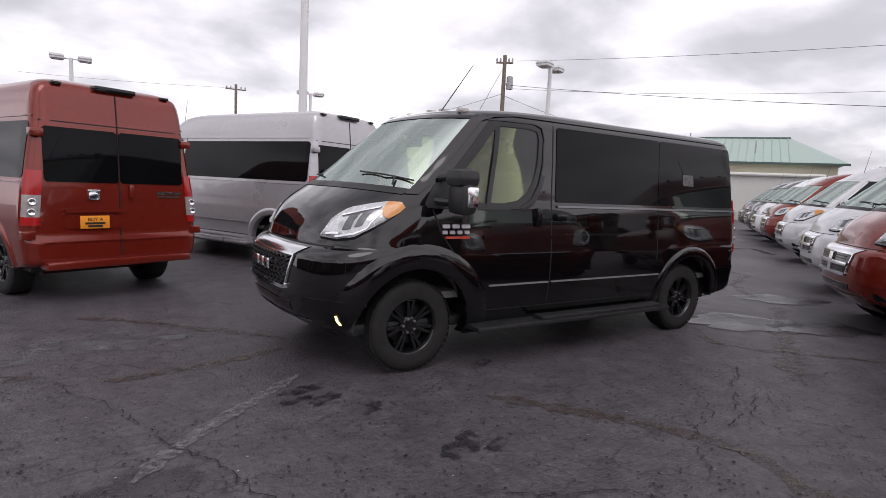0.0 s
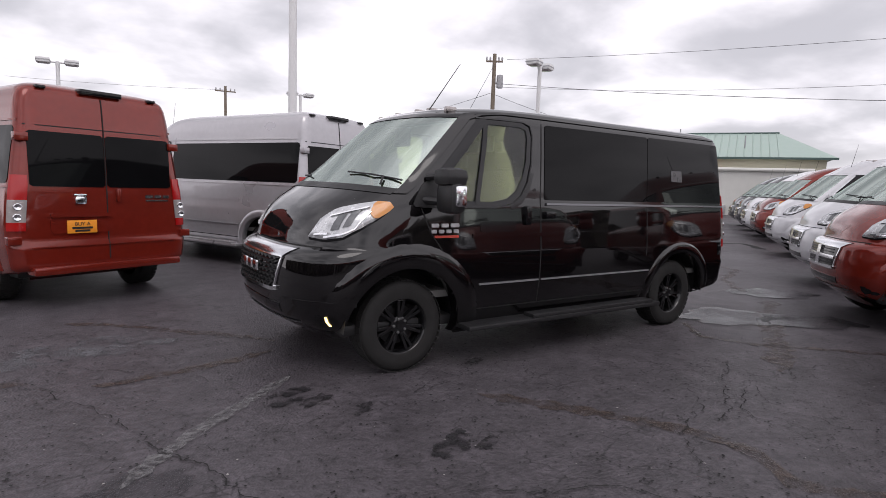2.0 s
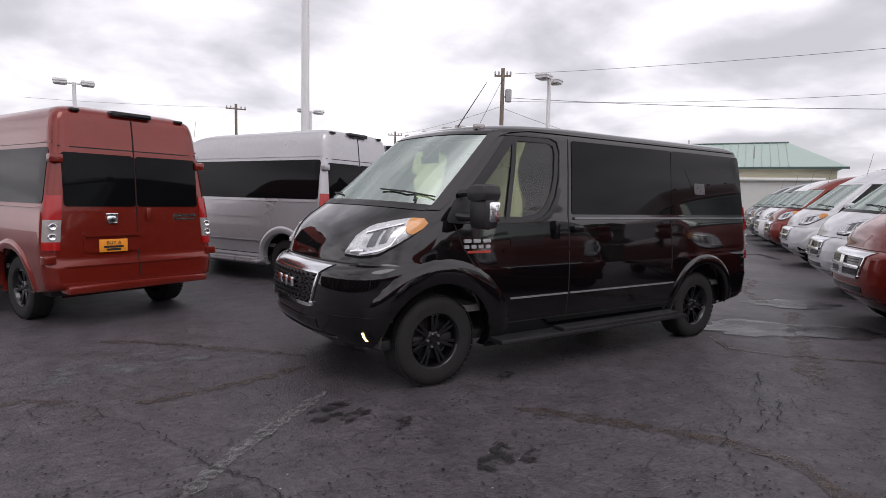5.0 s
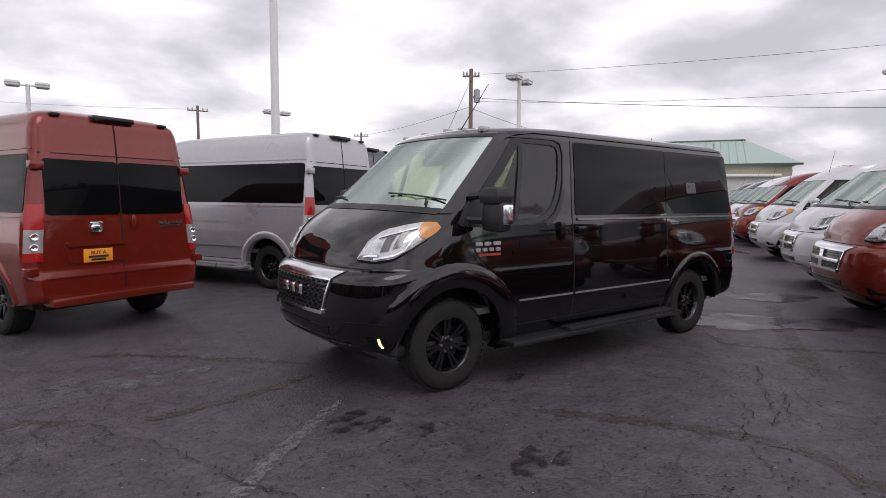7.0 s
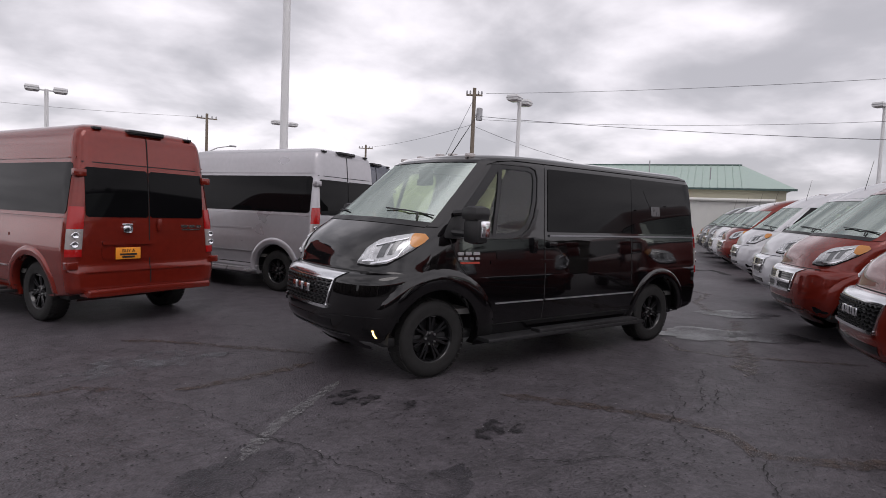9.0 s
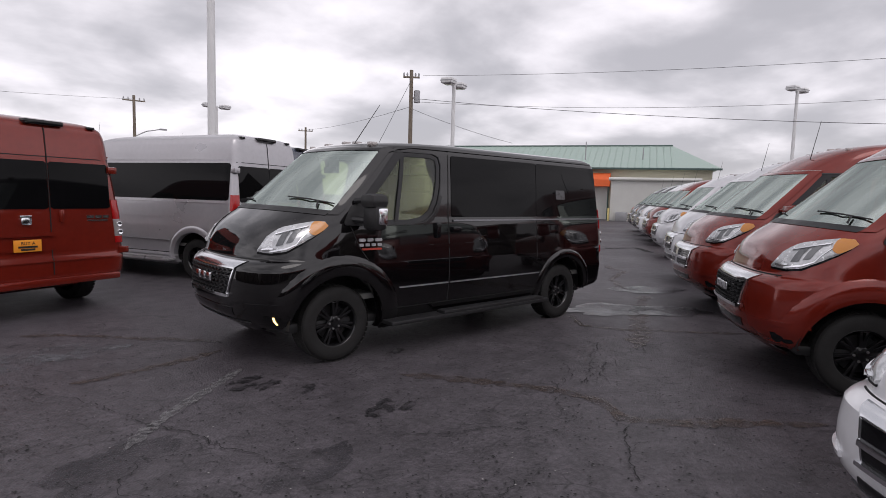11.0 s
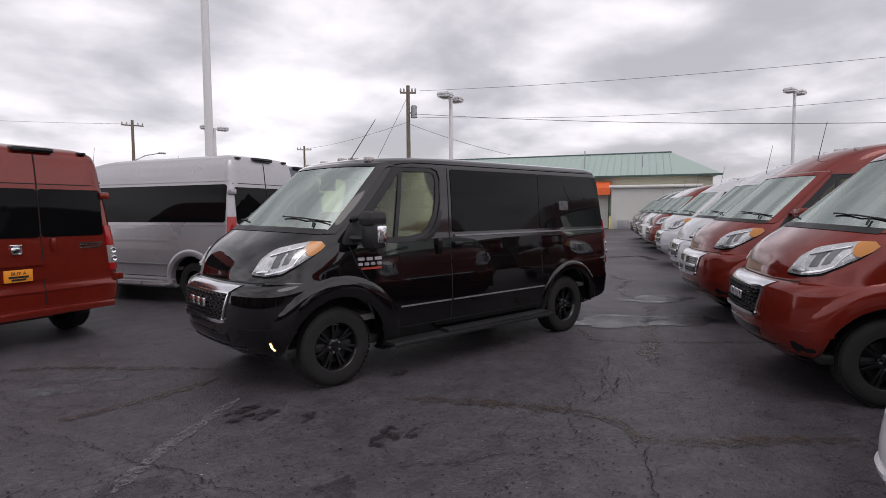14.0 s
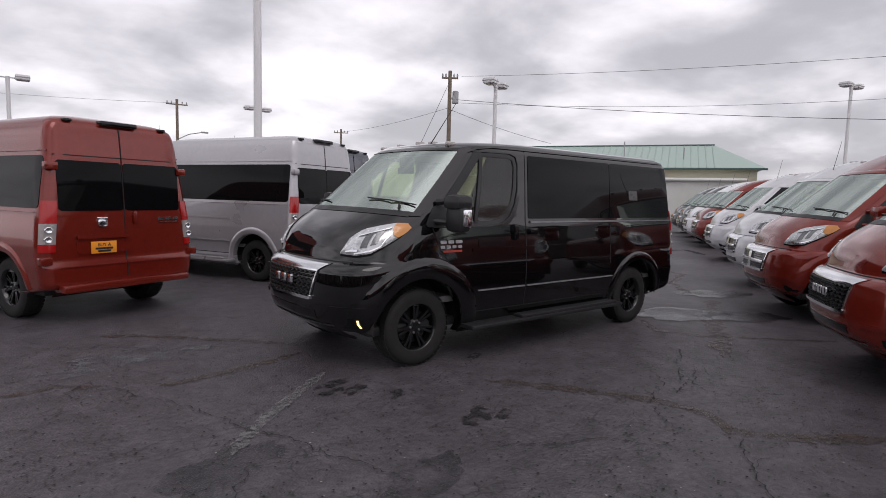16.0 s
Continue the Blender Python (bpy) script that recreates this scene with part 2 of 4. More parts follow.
class Shape:
    """The skin of a van as level curves: the nose, the tail and the half width at each height."""

    def __init__(self, high, wb):
        self.high, self.wb = high, wb
        nose = [(0.27, -0.55), (0.36, -0.7), (0.43, -0.81), (0.49, -0.875), (0.56, -0.905), (0.66, -0.92), (0.85, -0.915), (1.0, -0.895), (1.035, -0.87), (1.06, -0.835), (1.075, -0.795), (1.1, -0.785), (1.2, -0.765), (1.3, -0.72), (1.38, -0.66), (1.45, -0.585), (1.52, -0.49), (1.57, -0.42), (1.62, -0.36), (1.76, -0.2), (1.92, -0.03), (2.1, 0.17), (2.2, 0.28), (2.25, 0.34)]
        tail = [(0.27, 0.35), (0.42, 0.6), (0.46, 0.9), (0.5, 0.95), (0.76, 0.95), (0.8, 0.925), (1.4, 0.91), (2.2, 0.86)]
        wide = [(0.27, 0.88), (0.35, 0.95), (0.5, 0.99), (0.75, 1.02), (1.0, 1.02), (1.25, 1.0), (1.42, 0.985), (1.5, 0.97), (1.9, 0.92), (2.2, 0.875)]
        if high:
            nose += [(2.3, 0.42), (2.45, 0.66), (2.55, 0.86), (2.63, 1.1), (2.69, 1.45), (2.72, 2.0)]
            tail += [(2.5, 0.83), (2.6, 0.81), (2.655, 0.765), (2.69, 0.69), (2.72, 0.56)]
            wide += [(2.4, 0.86), (2.53, 0.84), (2.62, 0.805), (2.665, 0.745), (2.695, 0.66), (2.72, 0.5)]
        else:
            nose += [(2.3, 0.43), (2.335, 0.6), (2.36, 0.95), (2.38, 1.5)]
            tail += [(2.26, 0.84), (2.31, 0.79), (2.345, 0.68), (2.365, 0.5), (2.38, 0.2)]
            wide += [(2.26, 0.862), (2.3, 0.842), (2.335, 0.8), (2.36, 0.73), (2.372, 0.63), (2.38, 0.4)]
        depth = [(0.27, 0.62), (0.6, 0.7), (1.0, 0.72), (1.2, 0.75), (1.5, 0.8), (1.6, 0.86), (1.9, 0.92), (2.3, 0.92), (2.45, 0.8), (2.7, 0.5)]
        self.t = {k: tuple(zip(*v)) for k, v in dict(nose=nose, tail=tail, wide=wide, depth=depth).items()}
        self.top = nose[-1][0]

    def get(self, key, z):
        return float(np.interp(z, *self.t[key]))

    def level(self, z):
        return self.get("nose", z), self.get("tail", z) + self.wb, self.get("wide", z), self.get("depth", z)

    N, R = 2.8, 0.13

    def side(self, x, z):
        """Half width at a place along the side."""
        f, r, w, d = self.level(z)
        if x < f + d:
            return w * max(0.0, 1 - max(0.0, min(1.0, (f + d - x) / d)) ** self.N) ** (1 / self.N)
        if x > r - self.R:
            return w - self.R + self.R * max(0.0, 1 - min(1.0, (x - r + self.R) / self.R) ** 2) ** 0.5
        return w

    def front(self, y, z):
        f, r, w, d = self.level(z)
        return f + d * (1 - max(0.0, 1 - min(1.0, abs(y) / w) ** self.N) ** (1 / self.N))

    def rear(self, y, z):
        f, r, w, d = self.level(z)
        return r - max(0.0, abs(y) - (w - self.R)) ** 2 * 3

    def corner(self, a, z, off=0.0, s=-1):
        """A point of the nose at the angle a in degrees from its middle."""
        f, r, w, d = self.level(z)
        c, q = math.cos(radians(a)), math.sin(radians(a))
        x, y = f + d * (1 - c ** (2 / self.N)), w * q ** (2 / self.N)
        nx, ny = -c, q
        return Vector((x + nx * off, s * (y + ny * off), z))


def on_side(sh, s, x, z, off):
    return Vector((x, s * (sh.side(x, z) + off), z))


def side_panel(sh, s, x0, x1, z0, z1, off=0.006, r=0.06, slant=(0, 0), deep=0.02, rows=12, cols=14):
    """A rounded panel that follows the side; slant moves the upper front and rear corners along x."""
    out = []
    for i in range(rows + 1):
        u = 0.5 - 0.5 * math.cos(math.pi * i / rows)
        z = z0 + (z1 - z0) * u
        e = min(z - z0, z1 - z)
        cut = r - math.sqrt(max(0.0, r * r - max(0.0, r - e) ** 2))
        a, b = x0 + slant[0] * u + cut, x1 + slant[1] * u - cut
        out.append([(on_side(sh, s, a + (b - a) * j / cols, z, off), on_side(sh, s, a + (b - a) * j / cols, z, off - deep)) for j in range(cols + 1)])
    return sheet(out, deep)


def rear_panel(sh, y0, y1, z0, z1, off=0.006, r=0.03, deep=0.02, rows=8, cols=10):
    out = []
    for i in range(rows + 1):
        u = 0.5 - 0.5 * math.cos(math.pi * i / rows)
        z = z0 + (z1 - z0) * u
        e = min(z - z0, z1 - z)
        cut = r - math.sqrt(max(0.0, r * r - max(0.0, r - e) ** 2))
        a, b = y0 + cut, y1 - cut
        row = []
        for j in range(cols + 1):
            y = a + (b - a) * j / cols
            x = sh.rear(y, z)
            row.append((Vector((x + off, y, z)), Vector((x + off - deep, y, z))))
        out.append(row)
    return sheet(out, deep)


def nose_panel(sh, y0, y1, z0, z1, off=0.01, deep=0.03, narrow=0.0, rows=6, cols=12):
    """A panel on the nose; narrow draws in its lower corners."""
    out = []
    for i in range(rows + 1):
        z = z0 + (z1 - z0) * i / rows
        k = 1 - narrow * (1 - i / rows)
        row = []
        for j in range(cols + 1):
            y = (y0 + (y1 - y0) * j / cols) * k
            x = sh.front(y, z)
            row.append((Vector((x - off, y, z)), Vector((x - off + deep, y, z))))
        out.append(row)
    return sheet(out, deep)


def strip(sh, s, pts, width, off=0.008, deep=0.016, step=0.08):
    """A raised line along the side through points (x, z)."""
    line = []
    for (xa, za), (xb, zb) in zip(pts, pts[1:]):
        n = max(1, int(math.hypot(xb - xa, zb - za) / step))
        line += [(xa + (xb - xa) * i / n, za + (zb - za) * i / n) for i in range(n)]
    line.append(pts[-1])
    rows = []
    for i, (x, z) in enumerate(line):
        xa, za = line[max(0, i - 1)]
        xb, zb = line[min(len(line) - 1, i + 1)]
        d = math.hypot(xb - xa, zb - za) or 1
        px, pz = -(zb - za) / d * width / 2, (xb - xa) / d * width / 2
        rows.append([(on_side(sh, s, x + k * px, z + k * pz, off), on_side(sh, s, x + k * px, z + k * pz, off - deep)) for k in (-1, -0.33, 0.33, 1)])
    return sheet(rows, deep)


WHEEL_R, ARCH_R, HUB_Z = 0.378, 0.52, 0.382


def wheel(parent, x, s, fine, zs=1.0):
    """A wheel with a block-tread tyre and a dark spoked rim."""
    holder = new("wheel")
    holder.parent = parent
    holder.matrix_basis = pose(x, s * 0.815, HUB_Z / zs, 0, 0, 0 if s > 0 else 180) @ Matrix.Diagonal((1, 1, 1 / zs, 1))
    seg = 56 if fine else 28
    R = WHEEL_R
    tyre = lathe([(0.217, 0.085), (0.235, 0.112), (0.30, 0.124), (0.345, 0.115), (R - 0.012, 0.1), (R, 0.075), (R, -0.075), (R - 0.012, -0.1), (0.34, -0.115), (0.25, -0.11)], seg)
    tread = bmesh.new()
    if fine:
        for i in range(44):
            for row, y in ((0, 0.078), (1, 0.0), (0, -0.078)):
                a = 2 * math.pi * (i + 0.5 * row) / 44
                c = Vector((math.cos(a) * R, y, math.sin(a) * R))
                add_box(tread, c - Vector((0.003, 0.03, 0.021)), c + Vector((0.003, 0.03, 0.021)), turn=Matrix.Rotation(-a, 3, "Y"), about=c)
    tyre_ob = part("tyre", tyre, RUBBER, holder)
    if fine:
        tagged(part("tread", tread, RUBBER, holder, smooth=False), kind="stuff")
    rim = lathe([(0.238, 0.1), (0.228, 0.104), (0.218, 0.095), (0.205, 0.02), (0.2, -0.02), (0.09, -0.03), (0.0, -0.03)], seg)
    for i in range(7):
        a = 2 * math.pi * i / 7 + 0.2
        for da in (-0.13, 0.13):
            v = add_box(rim, (0.055, 0.035, -0.014), (0.222, 0.085, 0.014), 0.006)
            good = [q for q in v if q.is_valid]
            for q in good:
                q.co.y += -0.02 + 0.10 * max(0, q.co.x - 0.05)
            bmesh.ops.rotate(rim, cent=(0, 0, 0), matrix=Matrix.Rotation(a + da * 0.9, 3, "Y"), verts=good)
    rim_ob = part("rim", merge(rim, lathe([(0.075, 0.02), (0.075, 0.06), (0.06, 0.07), (0.035, 0.072), (0.03, 0.08), (0.0, 0.08)], 28)), RIM, holder, "satin black spoked alloy rim")
    if fine:
        for i in range(5):
            a = 2 * math.pi * i / 5
            part("lug_nut", lathe([(0.011, 0.06), (0.011, 0.082), (0.0, 0.084)], 8, at=(0.057 * math.cos(a), 0, 0.057 * math.sin(a))), BOLT, rim_ob)
    part("brake_drum", lathe([(0.17, -0.1), (0.17, 0.0), (0.0, 0.0)], 24), PLASTIC, holder)
    return holder


def van(name, label, m, paint, high=True, wb=3.45, fine=True, front="mesh", group="", detail_rear=False, lights=False, clearance=True, squat=0.955):
    """A tall front-drive passenger van. Its nose points to -x, its driver's side to -y, the front axle is at x = 0."""
    sh = Shape(high, wb)
    base = thing(name, m @ Matrix.Diagonal((1, 1, squat, 1)), label, "van", group)
    hub_z = HUB_Z / squat
    step = 0.06 if fine else 0.11
    zs = [0.27, 0.3, 0.34, 0.4] + list(np.arange(0.46, 1.0, 0.05 if fine else 0.09)) + ([1.0, 1.02, 1.035, 1.05, 1.06, 1.07, 1.08] if fine else [1.0, 1.035, 1.06, 1.08]) + list(np.arange(1.1, 1.6, 0.03 if fine else 0.06)) + list(np.arange(1.6, 2.24, 0.05 if fine else 0.08)) + ([2.26, 2.285, 2.305, 2.32, 2.335, 2.348, 2.36, 2.37, 2.38] if not high else [2.28, 2.34, 2.4, 2.46, 2.51, 2.55, 2.585, 2.615, 2.64, 2.66, 2.68, 2.695, 2.71, 2.72])
    n_nose = 30 if fine else 18
    n_side = int((wb + 1.2) / step)
    angles = [90 * (k / n_nose) ** 1.0 for k in range(n_nose)]

    def half(z):
        f, r, w, d = sh.level(z)
        pts = []
        for a in angles:
            p = sh.corner(a, z, 0, 1)
            pts.append((p.x, p.y))
        x0, x1 = f + d, r - sh.R
        pts += [(x0 + (x1 - x0) * k / n_side, w) for k in range(n_side)]
        for k in range(5):
            a = math.pi / 2 * k / 5
            pts.append((x1 + sh.R * math.sin(a), w - sh.R + sh.R * math.cos(a)))
        pts += [(r, (w - sh.R) * (1 - k / 6)) for k in range(7)]
        return pts

    bm, screen = bmesh.new(), bmesh.new()
    levels = [half(z) for z in zs]
    count = len(levels[0])

    def ring(pts, z):
        return [(x, y, z) for x, y in pts] + [(x, -y, z) for x, y in pts[-2:0:-1]]

    rings = [ring(p, z) for p, z in zip(levels, zs)]
    M = len(rings[0])
    body_verts = [[bm.verts.new(p) for p in r] for r in rings]
    screen_rows = {}
    for i in range(len(zs) - 1):
        zm = (zs[i] + zs[i + 1]) / 2
        for j in range(M):
            k = (j + 1) % M
            col = j if j < count - 1 else M - 1 - j
            cx = sum(rings[a][b][0] for a in (i, i + 1) for b in (j, k)) / 4
            cy = sum(rings[a][b][1] for a in (i, i + 1) for b in (j, k)) / 4
            if col < n_nose and screen_foot(angles[col] + 1.5) < zm < 2.255 and angles[col] < screen_edge(zm):
                screen_rows.setdefault(i, []).append(j)
                continue
            if cx < -0.2 and zm < 0.42 and abs(cy) > 0.66:
                continue
            if abs(cy) > 0.6 and ((cx) ** 2 + (zm - hub_z) ** 2 < ARCH_R ** 2 or (cx - wb) ** 2 + (zm - hub_z) ** 2 < ARCH_R ** 2):
                continue
            bm.faces.new((body_verts[i][j], body_verts[i][k], body_verts[i + 1][k], body_verts[i + 1][j]))
    bm.faces.new(body_verts[-1])
    if fine:
        for co, no in (((0.16, 0, 1.46), (1, 0, -0.88)), ((1.16, 0, 1.46), (1, 0, -0.2)), ((0, 0, 1.45), (0, 0, 1)), ((0, 0, 2.2), (0, 0, 1))):
            near = [f for f in bm.faces if abs(f.calc_center_median().y) > 0.6 and -0.2 < f.calc_center_median().x < 1.5 and 1.35 < f.calc_center_median().z < 2.3]
            geom = near + list({e for f in near for e in f.edges}) + list({q for f in near for q in f.verts})
            bmesh.ops.bisect_plane(bm, geom=geom, dist=1e-5, plane_co=co, plane_no=no)
        gone = []
        for f in bm.faces:
            c = f.calc_center_median()
            if abs(c.y) > 0.6 and 1.45 < c.z < 2.2 and 0.16 + (c.z - 1.46) * 0.88 < c.x < 1.16 + (c.z - 1.46) * 0.2:
                gone.append(f)
        bmesh.ops.delete(bm, geom=gone, context="FACES")
    bmesh.ops.delete(bm, geom=[v for v in bm.verts if not v.link_faces], context="VERTS")
    body = part("body", bm, paint, base, angle=50)
    made = {}

    def sv(i, j):
        if (i, j) not in made:
            made[i, j] = screen.verts.new(rings[i][j])
        return made[i, j]

    for i, js in screen_rows.items():
        for j in js:
            k = (j + 1) % M
            screen.faces.new((sv(i, j), sv(i, k), sv(i + 1, k), sv(i + 1, j)))
    glass = part("windscreen", screen, GLASS, base, "raked laminated windscreen with a green tint")
    glass.visible_shadow = False
    for s in (-1, 1):
        pillar = []
        for k in range(19):
            z = 1.53 + 0.74 * k / 18
            a = screen_edge(z)
            pillar.append([(sh.corner(a + q, z, 0.011, s), sh.corner(a + q, z, -0.012, s)) for q in (-4.0, -2.0, 0.5, 2.5, 4.4)])
        part("screen_pillar", sheet(pillar, 0.02), paint, base)
    header = [[(sh.corner(abs(a), z, 0.007, -1 if a < 0 else 1), sh.corner(abs(a), z, -0.012, -1 if a < 0 else 1)) for z in (2.225, 2.25, 2.275)] for a in range(-60, 61, 4)]
    part("screen_header", sheet(header, 0.02), paint, base)

    if fine:
        part("rear_view_mirror", merge(box((0.46, -0.14, 1.98), (0.5, 0.14, 2.06), 0.015), box((0.42, -0.05, 2.05), (0.56, 0.05, 2.17), 0.02)), PLASTIC, base)
    # floor, wheel wells, cabin
    part("underbody", box((-0.5, -0.84, 0.34), (wb + 0.6, 0.84, 0.44), 0.03), PLASTIC, base)
    for x in (0, wb):
        for s in (-1, 1):
            w = bmesh.new()
            a_list = [radians(a) for a in range(0, 181, 10)]
            outer = [[w.verts.new((x + ARCH_R * 1.03 * math.cos(a), s * y, hub_z + ARCH_R * 1.03 * math.sin(a))) for a in a_list] for y in (0.975, 0.6)]
            for k in range(len(a_list) - 1):
                w.faces.new((outer[0][k], outer[0][k + 1], outer[1][k + 1], outer[1][k]))
            w.faces.new(outer[1])
            part("wheel_well", w, PLASTIC, base)
            fl = []
            big = 1.0 if x == 0 else 0.55
            for k in range(25):
                a = radians((-12 if x == 0 else 4) + 188 * k / 24)
                row = []
                for rr, off in ((ARCH_R - 0.02, -0.03), (ARCH_R - 0.008, 0.008), (ARCH_R + 0.02, 0.018), (ARCH_R + 0.11 * big, 0.022), (ARCH_R + 0.17 * big, 0.012), (ARCH_R + 0.21 * big, -0.004)):
                    px, pz = x + rr * math.cos(a), max(0.3, hub_z + rr * math.sin(a))
                    row.append((on_side(sh, s, px, pz, off), on_side(sh, s, px, pz, off - 0.05)))
                fl.append(row)
            part("wheel_flare", sheet(fl, 0.05), paint, base)
            wheel(base, x, s, fine, squat)
    part("dashboard", merge(box((-0.4, -0.8, 0.95), (0.4, 0.8, 1.5), 0.08), box((0.38, -0.62, 1.2), (0.44, -0.25, 1.42), 0.02)), PLASTIC, base)
    part("cabin_floor", box((-0.2, -0.9, 0.62), (wb + 0.7, 0.9, 0.68)), TRIM_GREY, base)
    # Added panel across the cabin; its tan stands in for reflected seat colour.
    part("tan_backing", box((1.8, -0.86, 0.7), (1.84, 0.86, 2.02)), BACKING, base)
    part("headliner", box((0.75, -0.78, 2.2), (2.4, 0.78, 2.22)), HEADLINER, base)
    if fine:
        part("steering_wheel", merge(tube([(0.42 + 0.06 * math.sin(a), -0.42 + 0.19 * math.cos(a), 1.36 + 0.17 * math.sin(a)) for a in np.linspace(0, 6.2832, 25)], 0.016), tube([(0.25, -0.42, 1.28), (0.42, -0.42, 1.36)], 0.03)), PLASTIC, base)
        for s in (-1, 1):
            seat = part("front_seat", merge(box((0.85, s * 0.42 - 0.26, 0.98), (1.38, s * 0.42 + 0.26, 1.16), 0.06), box((1.26, s * 0.42 - 0.25, 1.1), (1.42, s * 0.42 + 0.25, 1.78), 0.06, Matrix.Rotation(radians(10), 3, "Y"))), SEAT, base)
            part("headrest", box((1.40, s * 0.42 - 0.14, 1.80), (1.5, s * 0.42 + 0.14, 1.98), 0.04), SEAT, seat)
            part("seat_base", box((0.9, s * 0.42 - 0.22, 0.66), (1.36, s * 0.42 + 0.22, 1.0), 0.02), PLASTIC, seat)

    # doors, windows, seams, stripes
    belt = 1.46
    for s in (-1, 1):
        if fine:
            g = part("door_window", side_panel(sh, s, 0.08, 1.18, 1.43, 2.22, -0.004, 0.06, (0.68, 0.16), 0.006), DOOR_GLASS, base, "front door glass")
            g.visible_shadow = False
            seal = [(0.74, 2.2), (1.2, 2.2), (1.28, 2.17), (1.302, 2.08), (1.27, 1.85), (1.22, 1.69), (1.14, 1.56), (1.02, 1.48), (0.85, 1.45), (0.12, 1.45)]
            part("window_frame", merge(strip(sh, s, [(0.1, 1.44), (0.3, 1.66), (0.55, 1.93), (0.76, 2.17), (0.84, 2.21)], 0.075, 0.01), strip(sh, s, seal, 0.05, 0.006), strip(sh, s, [(1.3, 1.76), (1.24, 1.6), (1.16, 1.5), (1.04, 1.44)], 0.09, 0.003)), GLOSS_BLACK, base)
            part("window_seal", strip(sh, s, [(x + 0.035 * (x > 0.9), z + (0.03 if z > 2 else -0.03)) for x, z in seal], 0.012, 0.013), PLASTIC, base)
            part("window_divider", strip(sh, s, [(0.67, 1.45), (0.74, 1.8), (0.82, 2.19)], 0.045, 0.009), GLOSS_BLACK, base)
        else:
            part("door_window", side_panel(sh, s, -0.02, 1.2, 1.43, 2.2, 0.004, 0.09, (0.68, 0.0)), TINT, base)
        a, b, top = 1.46, wb + 0.8, 2.225 if not high else 2.17
        mid = a + (b - a) * 0.515
        if high:
            part("side_window", side_panel(sh, s, a, b, 1.5, top, 0.006, 0.05, (0, -0.02), 0.02, 12, 40), TINT, base, "long band of dark privacy glass")
        else:
            part("side_window", side_panel(sh, s, a, mid - 0.004, 1.5, top, 0.006, 0.02, (0.05, 0.06)), TINT, base, "dark privacy glass")
            part("side_window", side_panel(sh, s, mid + 0.004, b, 1.5, top, 0.006, 0.03, (0.06, -0.02)), TINT, base, "dark privacy glass")
        part("drip_rail", strip(sh, s, [(0.62, 2.2), (0.8, 2.265), (1.0, 2.29), (wb + 0.8, 2.29)] if not high else [(0.75, 2.235), (wb + 0.8, 2.235)], 0.02, 0.012), paint, base)
        # On the black van the rail's highlight is put in as lighter grey metal.
        part("belt_rail", strip(sh, s, [(1.48, 1.46), (wb + 0.84, 1.46)], 0.02, 0.018), paint if paint is not PAINT_BLACK else RAIL, base)
        gaps = [strip(sh, s, p, 0.012, 0.002, 0.01) for p in ([(1.41, 0.5), (1.41, 1.46), (1.47, 2.27)], [(0.1, 1.44), (0.2, 1.2), (0.42, 0.9), (0.5, 0.5)], [(mid, 0.9), (mid, 1.45 if not high else 0.92)], [(0.5, 0.5), (wb - 0.6, 0.5)])]
        part("panel_gap", merge(*gaps), SEAM, base)
        part("body_crease", strip(sh, s, [(0.62, 1.17), (wb - 0.55, 1.17)], 0.035, 0.008), paint, base)
        part("side_moulding", strip(sh, s, [(0.7, 0.73), (1.39, 0.73)], 0.014, 0.014), BRUSHED, base)
        part("side_moulding", strip(sh, s, [(1.43, 0.73), (wb - 0.58, 0.73)], 0.014, 0.014), BRUSHED, base)
        if fine:
            part("door_handle", box((1.2, s * 1.0 - 0.03, 1.26), (1.27, s * 1.0 + 0.05, 1.44), 0.02), GLOSS_BLACK, base)
            part("door_handle", box((1.45, s * 1.0 - 0.03, 1.32), (1.58, s * 1.0 + 0.04, 1.39), 0.02), GLOSS_BLACK, base)
            part("door_recess", side_panel(sh, s, 0.7, 1.1, 1.2, 1.3, 0.004, 0.03), GLOSS_BLACK if paint is PAINT_BLACK else paint, base)
        # mirror
        mir = part("wing_mirror", merge(box((0.16, min(s * 1.1, s * 1.33), 1.38), (0.31, max(s * 1.1, s * 1.33), 1.64), 0.06), box((0.13, min(s * 1.09, s * 1.33), 1.6), (0.33, max(s * 1.09, s * 1.33), 1.75), 0.065), tube([(0.14, s * 0.95, 1.48), (0.24, s * 1.12, 1.47)], 0.035, 8), tube([(0.2, s * 0.93, 1.67), (0.24, s * 1.12, 1.69)], 0.03, 8)), PLASTIC if paint in (PAINT_BLACK, PAINT_GREY) else paint, base)
        part("turn_lamp", box((0.2, min(s * 1.29, s * 1.345), 1.44), (0.3, max(s * 1.29, s * 1.345), 1.61), 0.02), CHROME, mir, "chrome turn lamp")
        part("mirror_glass", box((0.308, min(s * 1.13, s * 1.3), 1.43), (0.316, max(s * 1.13, s * 1.3), 1.6)), CHROME, mir)
        part("mirror_foot", side_panel(sh, s, 0.02, 0.26, 1.42, 1.64, 0.012, 0.05, (0.14, 0.06)), PLASTIC, base)
        # running board
        part("running_board", merge(box((0.52, min(s * 0.92, s * 1.15), 0.34), (wb - 0.5, max(s * 0.92, s * 1.15), 0.385), 0.015), box((1.25, min(s * 1.0, s * 1.14), 0.375), (wb - 0.62, max(s * 1.0, s * 1.14), 0.42), 0.01)), PLASTIC if paint in (PAINT_BLACK, PAINT_RED, PAINT_GREY) else paint, base)
